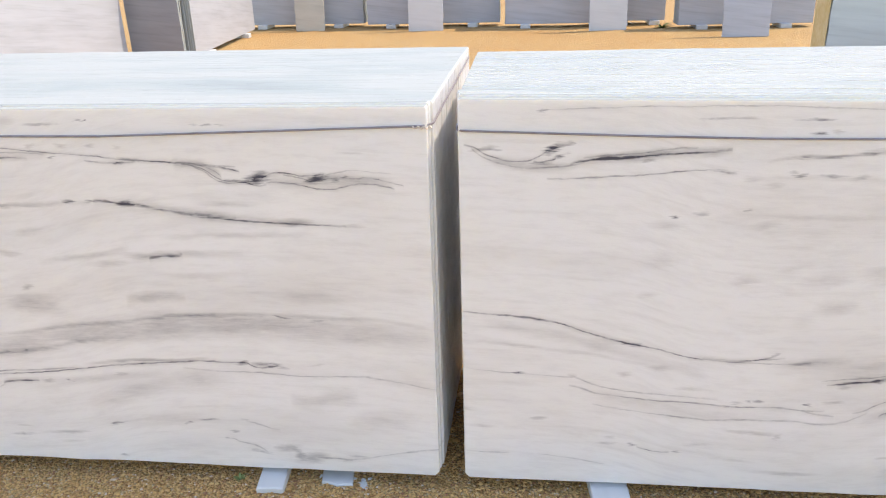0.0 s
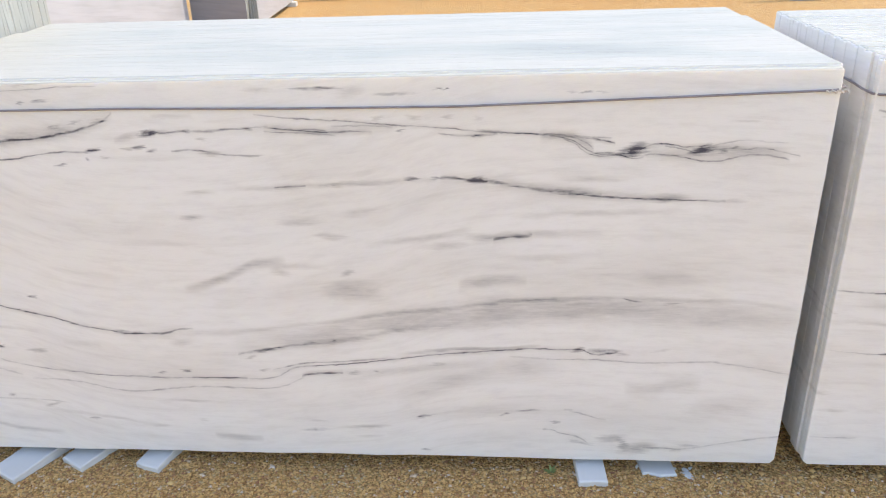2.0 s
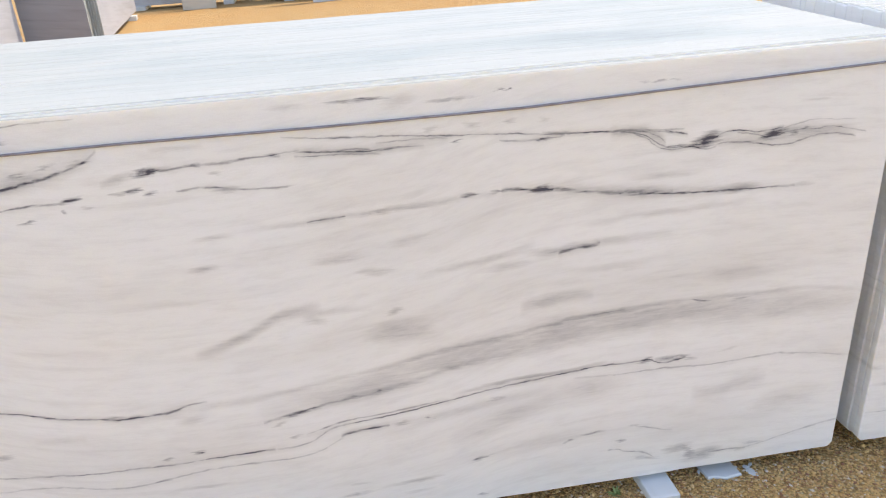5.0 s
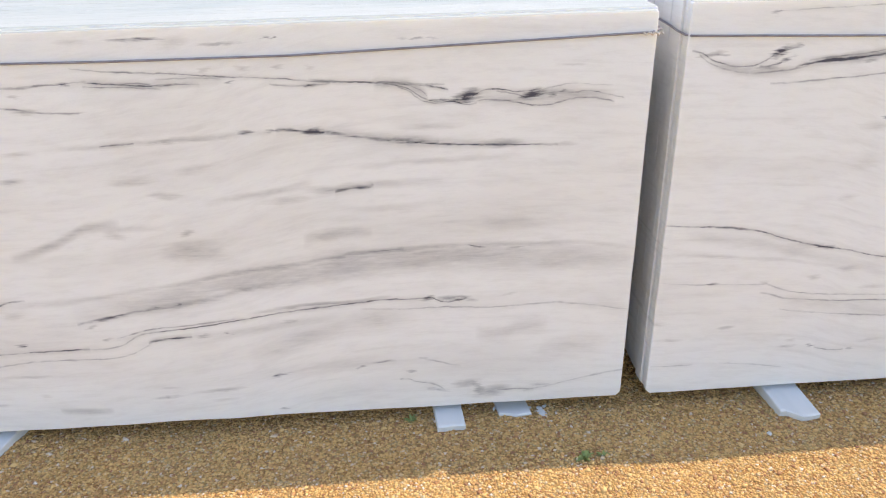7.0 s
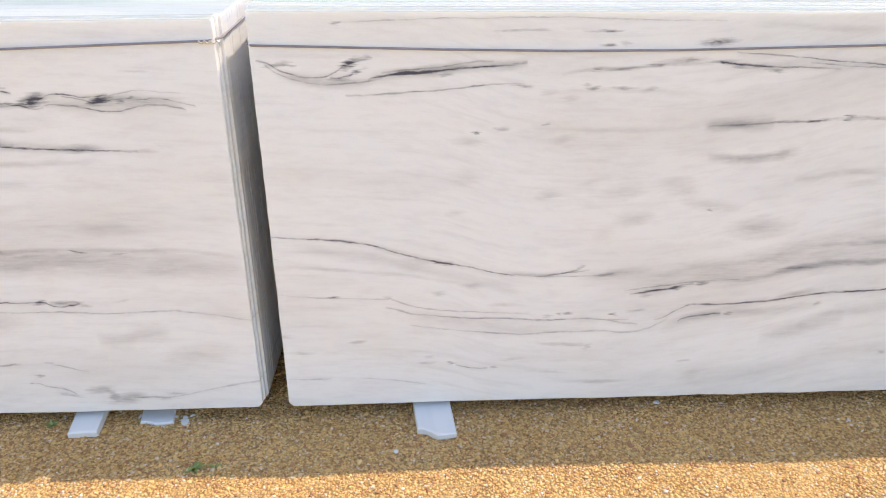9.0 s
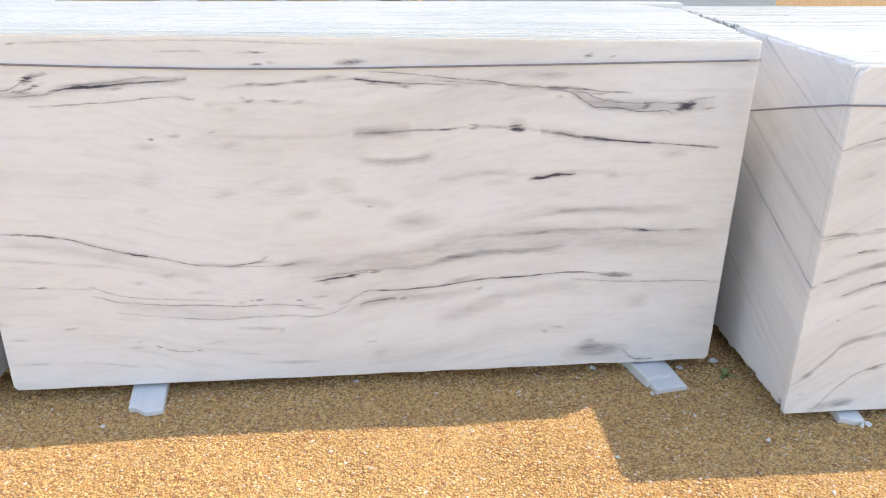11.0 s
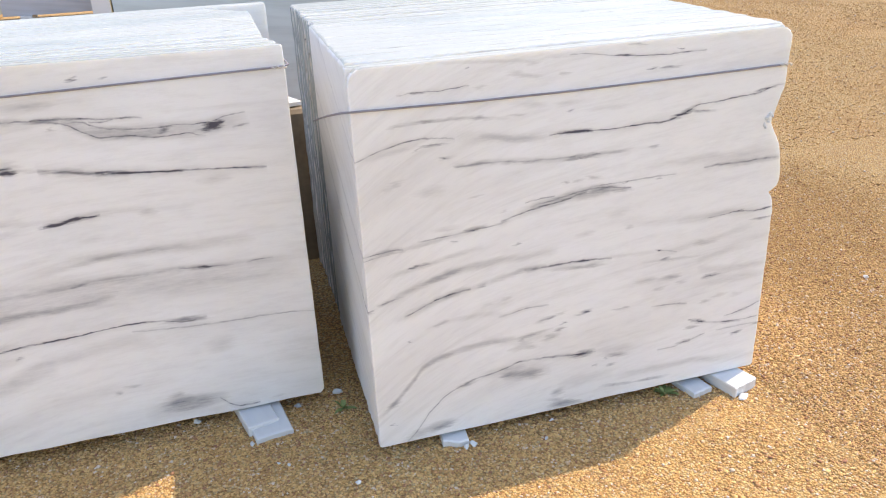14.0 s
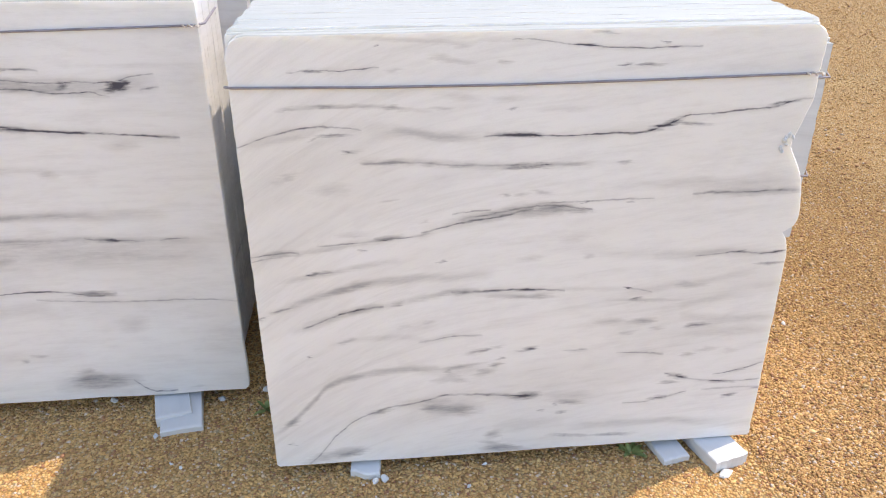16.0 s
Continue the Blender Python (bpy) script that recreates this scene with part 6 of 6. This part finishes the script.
FAR = "slab stacks in the far row"
for x0, x1, y, mat in ((-3.72, -2.10, 10.0, MARBLE_GREY), (-2.02, -0.37, 9.85, MARBLE_GREY), (-0.29, 1.05, 9.6, MARBLE_GREY), (1.0, 1.60, 9.75, MARBLE_GREY), (1.66, 3.12, 9.2, MARBLE_GREY)):
    plain_stack(((x0 + x1) / 2, y, ground_height(y)), (x1 - x0, 1.15), 14, mat, "stack of grey-white marble slabs across the yard", FAR, seed=int(y * 10 + x0))
leaner(-2.73, 9.72, 0.37, MARBLE_CREAM, "single cream slab leaning on a stack", -5)
leaner(-1.24, 9.48, 0.42, MARBLE_PALE, "single pale slab leaning on a stack", -5)
leaner(0.89, 9.22, 0.42, MARBLE_PALE, "single pale slab leaning on a stack", -5)
leaner(2.23, 8.5, 0.47, MARBLE_GREY, "single grey slab leaning on a stack", -7)
plain_stack((-3.76, 5.75, ground_height(5.75)), (2.6, 1.25), 8, MARBLE_GREY, "stack of grey-white slabs turned to the sun", FAR, turn=90, seed=32, supports=False)
# front of the sunlit stack behind it, with its shade in the darker marble
plain_stack((-3.52, 7.16, ground_height(7.16)), (0.52, 1.25), 3, MARBLE_SHADED, "narrow front of a grey stack, its shade painted darker", FAR, seed=33, supports=False)
plain_stack((-3.29, 8.42, ground_height(8.42)), (2.3, 1.25), 8, MARBLE_GREY, "stack of grey-white slabs turned to the sun", FAR, turn=95, seed=34)


# ---- low wall with rubble ----
def build_wall():
    bm = bmesh.new()
    nx, x0, x1 = 70, -6.0, 3.1
    prof = [(2.75, 0.0), (2.75, 0.35), (2.75, 0.685), (2.765, 0.70), (2.93, 0.70), (2.945, 0.685), (2.945, 0.0)]
    rows = []
    for i in range(nx + 1):
        x = x0 + (x1 - x0) * i / nx
        rows.append([bm.verts.new((x, y + 0.006 * noise.noise(Vector((x * 3, y * 9, z * 5))), z + 0.008 * noise.noise(Vector((x * 4, 2, z * 3))))) for y, z in prof])
    for a, b in zip(rows, rows[1:]):
        for k in range(len(prof) - 1):
            bm.faces.new((a[k], b[k], b[k + 1], a[k + 1]))
    bm.faces.new(rows[0])
    bm.faces.new(list(reversed(rows[-1])))
    ob = link_bmesh("low_wall", bm, CONCRETE)
    tagged(ob, "low weathered mud-brown wall behind the stacks", "wall", kind="structure")


def stone(size, seed, flat=0.6, cut=0.5):
    """A broken lump: a coarse ball pulled about and cut flat in places."""
    rnd = random.Random(seed)
    bm = bmesh.new()
    bmesh.ops.create_icosphere(bm, subdivisions=2, radius=1.0)
    planes = [Vector((rnd.uniform(-1, 1), rnd.uniform(-1, 1), rnd.uniform(-1, 1))).normalized() for _ in range(9)]
    for v in bm.verts:
        for p in planes:
            over = v.co.dot(p) - cut
            if over > 0:
                v.co -= p * over
        v.co = Vector((v.co.x * size, v.co.y * size * rnd.uniform(0.75, 0.8), v.co.z * size * flat))
    return bm


build_wall()
rub = random.Random(4)
k = 0
for x0, x1, n in ((-0.36, -0.04, 9), (1.80, 1.92, 4)):
    for i in range(n):
        k += 1
        s = rub.uniform(0.035, 0.07)
        x, y = rub.uniform(x0, x1), rub.uniform(2.79, 2.91)
        ob = link_bmesh("marble_rubble", stone(s, k), MARBLE_CHIP)
        ob.matrix_world = pose(x, y, 0.70 + s * 0.5 + (0.055 if i % 3 == 2 else 0), rub.uniform(-15, 15), rub.uniform(-15, 15), rub.uniform(0, 360))
        tagged(ob, "broken white marble lump on the low wall", "marble rubble", "rubble on the wall")


# ---- strips under the stacks ----
def strip(x, y, w, length, turn, z, thick=0.022, tilt=2.0, label="pale marble offcut strip under a stack", seed=0, notch=0.0):
    """A flat offcut that carries a stack: its outer end lies at x, y and it runs in under the slabs."""
    rnd = random.Random(seed)
    bm = bmesh.new()
    n = 6
    pts = [(-w / 2 + w * i / n, rnd.uniform(-0.0018, 0.0018) + (notch if i < 2 else notch * 0.5 if i == 2 else 0)) for i in range(n + 1)]
    pts += [(w / 2 + rnd.uniform(-0.004, 0.004), length), (-w / 2 + rnd.uniform(-0.004, 0.004), length)]
    low = [bm.verts.new((a, b, -0.02)) for a, b in pts]
    mid = [bm.verts.new((a, b, thick - 0.003)) for a, b in pts]
    top = [bm.verts.new((a * 0.95, length / 2 + (b - length / 2) * 0.985, thick)) for a, b in pts]
    for r0, r1 in ((low, mid), (mid, top)):
        for i in range(len(pts)):
            j = (i + 1) % len(pts)
            bm.faces.new((r0[i], r0[j], r1[j], r1[i]))
    bm.faces.new(list(reversed(low)))
    bm.faces.new(top)
    ob = link_bmesh("support_strip", bm, MARBLE_CHIP)
    ob.matrix_world = pose(x, y, z, tilt, 0, turn)
    return tagged(ob, label, "marble strip", "strips under the stacks")


STRIPS = ((-2.29, 1.625, 0.10, 0.7, -28, 0), (-2.12, 1.675, 0.085, 0.7, -30, 0), (-1.90, 1.665, 0.075, 0.7, -18, 0), (-0.694, 1.645, 0.075, 0.8, 4, 0), (0.24, 1.595, 0.10, 0.8, 6, 0.03),
          (1.825, 1.585, 0.105, 0.8, 10, 0), (2.29, 1.375, 0.07, 0.6, -4, 0.01), (3.045, 1.36, 0.07, 0.6, 12, 0), (3.17, 1.33, 0.095, 0.7, 16, 0))
for i, (x, y, w, length, turn, notch) in enumerate(STRIPS):
    last = i == 8
    strip(x, y, w, length, turn, surface(x, y) + (0.012 if last else -0.004), tilt=0.6 if last else 5.0 if i != 7 else 2.0, seed=i, notch=notch)
strip(1.80, 1.625, 0.09, 0.7, 14, surface(1.80, 1.63) + 0.018, thick=0.014, tilt=2.0, label="thin marble offcut on another strip", seed=20)


for x, y, z, w, d, turn in ((2.04, 2.84, 0.70, 0.16, 0.12, 20), (2.00, 2.86, 0.722, 0.10, 0.09, -15), (1.97, 2.82, 0.70, 0.07, 0.10, 50)):
    ob = link_bmesh("flat_offcut", box(-w / 2, w / 2, -d / 2, d / 2, 0.004, 0.022, 0.002), MARBLE_CHIP)
    ob.matrix_world = pose(x, y, z, 0, 2, turn)
    tagged(ob, "flat white marble offcut on the low wall", "marble offcut", "rubble on the wall")


# ---- offcuts, chips and weeds on the gravel ----
def chip(x, y, size, seed, flat=0.5, label="small white marble chip on the gravel"):
    ob = link_bmesh("marble_chip", stone(size, seed, flat), MARBLE_CHIP)
    ob.matrix_world = pose(x, y, surface(x, y) + size * flat * 0.5, seed * 37 % 20 - 10, seed * 53 % 20 - 10, seed * 71 % 360)
    tagged(ob, label, "marble chip", "chips on the gravel")


for i, (x, y, s) in enumerate(((1.559, 1.288, 0.011), (2.008, 1.325, 0.010), (2.312, 1.362, 0.012), (1.74, 1.735, 0.009), (1.616, 1.735, 0.015), (2.078, 1.111, 0.009), (2.338, 1.367, 0.014),
                               (2.531, 1.326, 0.008), (1.76, 1.576, 0.011), (1.905, 1.72, 0.014), (3.605, 1.922, 0.012), (1.847, 1.455, 0.007), (2.578, 1.397, 0.008), (4.036, 1.783, 0.014),
                               (1.822, 1.471, 0.007), (0.13, 1.554, 0.010), (0.851, 1.715, 0.012), (2.03, 1.74, 0.02), (3.26, 1.60, 0.014))):
    chip(x, y, s, 100 + i, 0.7)
for i, (x, y, s) in enumerate(((-0.545, 1.715, 0.010), (-0.515, 1.722, 0.013), (-0.475, 1.718, 0.011), (-0.57, 1.725, 0.009), (-0.447, 1.715, 0.012), (-0.43, 1.725, 0.010), (-0.495, 1.712, 0.007))):
    chip(x, y, s, 300 + i, 0.4, "broken marble lump wedged under the stack")
strip(-0.515, 1.686, 0.088, 0.5, 8, surface(-0.515, 1.67) - 0.006, thick=0.012, tilt=3.0, label="thin broken marble piece under the stack", seed=23, notch=0.012)
chip(-0.442, 1.694, 0.020, 311, 0.2, "flat marble flake under the stack")
chip(3.15, 1.312, 0.022, 312, 0.5, "pointed marble chip beside a strip")


def weed(x, y, size, n, seed):
    """A low sprig: bent blades and small leaves round one root."""
    rnd = random.Random(seed)
    st = thing("weed", (x, y, surface(x, y)), "small green weed growing in the gravel", "weed", "weeds in the gravel")
    for i in range(n):
        bm = bmesh.new()
        a, lean, length = rnd.uniform(0, 6.28), rnd.uniform(0.4, 1.3), size * rnd.uniform(0.6, 1.1)
        d = Vector((math.cos(a) * math.sin(lean), math.sin(a) * math.sin(lean), math.cos(lean)))
        side = Vector((-math.sin(a), math.cos(a), 0))
        prev = None
        for k in range(5):
            u = k / 4
            c = d * length * u - Vector((0, 0, size * 0.35 * u * u))
            w = size * 0.13 * math.sin(math.pi * min(0.98, u * 0.9 + 0.1))
            pair = (bm.verts.new(c - side * w), bm.verts.new(c + Vector((0, 0, -w * 0.3))), bm.verts.new(c + side * w))
            if prev:
                bm.faces.new((prev[0], prev[1], pair[1], pair[0]))
                bm.faces.new((prev[1], prev[2], pair[2], pair[1]))
            prev = pair
        part("leaf", bm, LEAF, st, smooth=True)


weed(-0.37, 1.51, 0.032, 26, 1)
weed(-0.32, 1.515, 0.022, 14, 11)
weed(2.945, 1.405, 0.05, 18, 2)
weed(-0.80, 1.70, 0.026, 14, 3)
weed(2.03, 1.66, 0.05, 12, 4)
weed(1.52, 9.4, 0.16, 18, 5)


# ---- loose gravel ----
def pebbles(name, count, area, size, seed, label, relief=0.6, sunk=0.12, spread=0.0, material=None):
    """Loose stones: small eight-sided lumps strewn over the ground, in one mesh."""
    rng = np.random.default_rng(seed)
    x0, x1, y0, y1 = area
    x, y = rng.uniform(x0, x1, count), rng.uniform(y0, y1, count)
    y += np.clip((y - y0) / (y1 - y0) - 0.5, 0, 1) * 2 * spread * np.abs(rng.normal(0, 1, count))
    x += np.clip((x - x0) / (x1 - x0) - 0.5, 0, 1) * spread * np.abs(rng.normal(0, 1, count))
    base = np.array([(1, 0, 0), (0, 1, 0), (-1, 0, 0), (0, -1, 0), (0, 0, 0.8), (0, 0, -0.6)], float)
    faces = np.array([(0, 1, 4), (1, 2, 4), (2, 3, 4), (3, 0, 4), (1, 0, 5), (2, 1, 5), (3, 2, 5), (0, 3, 5)])
    r = size * np.exp(rng.normal(0, 0.30, count))
    v = base[None] * (1 + rng.uniform(-0.35, 0.35, (count, 6, 3)))
    v += rng.uniform(-0.32, 0.32, (count, 6, 3))
    v *= r[:, None, None] * np.array((1.0, 1.0, relief))
    t = rng.uniform(0, 6.283, count)
    c, s = np.cos(t)[:, None], np.sin(t)[:, None]
    vx, vy = v[:, :, 0] * c - v[:, :, 1] * s, v[:, :, 0] * s + v[:, :, 1] * c
    z = np.array([surface(a, b) for a, b in zip(x, y)]) + r * sunk
    co = np.stack((vx + x[:, None], vy + y[:, None], v[:, :, 2] + z[:, None]), -1).reshape(-1, 3)
    fi = (faces[None] + 6 * np.arange(count)[:, None, None]).reshape(-1, 3)
    me = bpy.data.meshes.new(name)
    me.vertices.add(len(co))
    me.vertices.foreach_set("co", co.ravel())
    me.loops.add(fi.size)
    me.loops.foreach_set("vertex_index", fi.ravel())
    me.polygons.add(len(fi))
    me.polygons.foreach_set("loop_start", np.arange(0, fi.size, 3))
    me.update(calc_edges=True)
    me.materials.append(material or PEBBLE)
    tagged(new(name, me), label, "gravel", kind="stuff")


pebbles("gravel", 130000, (-2.7, 3.6, 0.85, 1.82), 0.0035, 1, "loose orange gravel in front of the stacks", 0.7, 0.12)
pebbles("gravel", 140000, (3.25, 4.4, 0.9, 2.8), 0.0034, 2, "loose orange gravel beside the stacks", 0.9, 0.35, 0.6, PEBBLE_DIM)
pebbles("gravel", 70000, (3.3, 9.5, 3.2, 9.0), 0.0048, 4, "loose orange gravel farther off", 0.9, 0.25, 0.0, PEBBLE_DIM)
pebbles("gravel", 1500, (-0.5, 0.2, 1.8, 2.74), 0.006, 3, "loose orange gravel between the stacks")
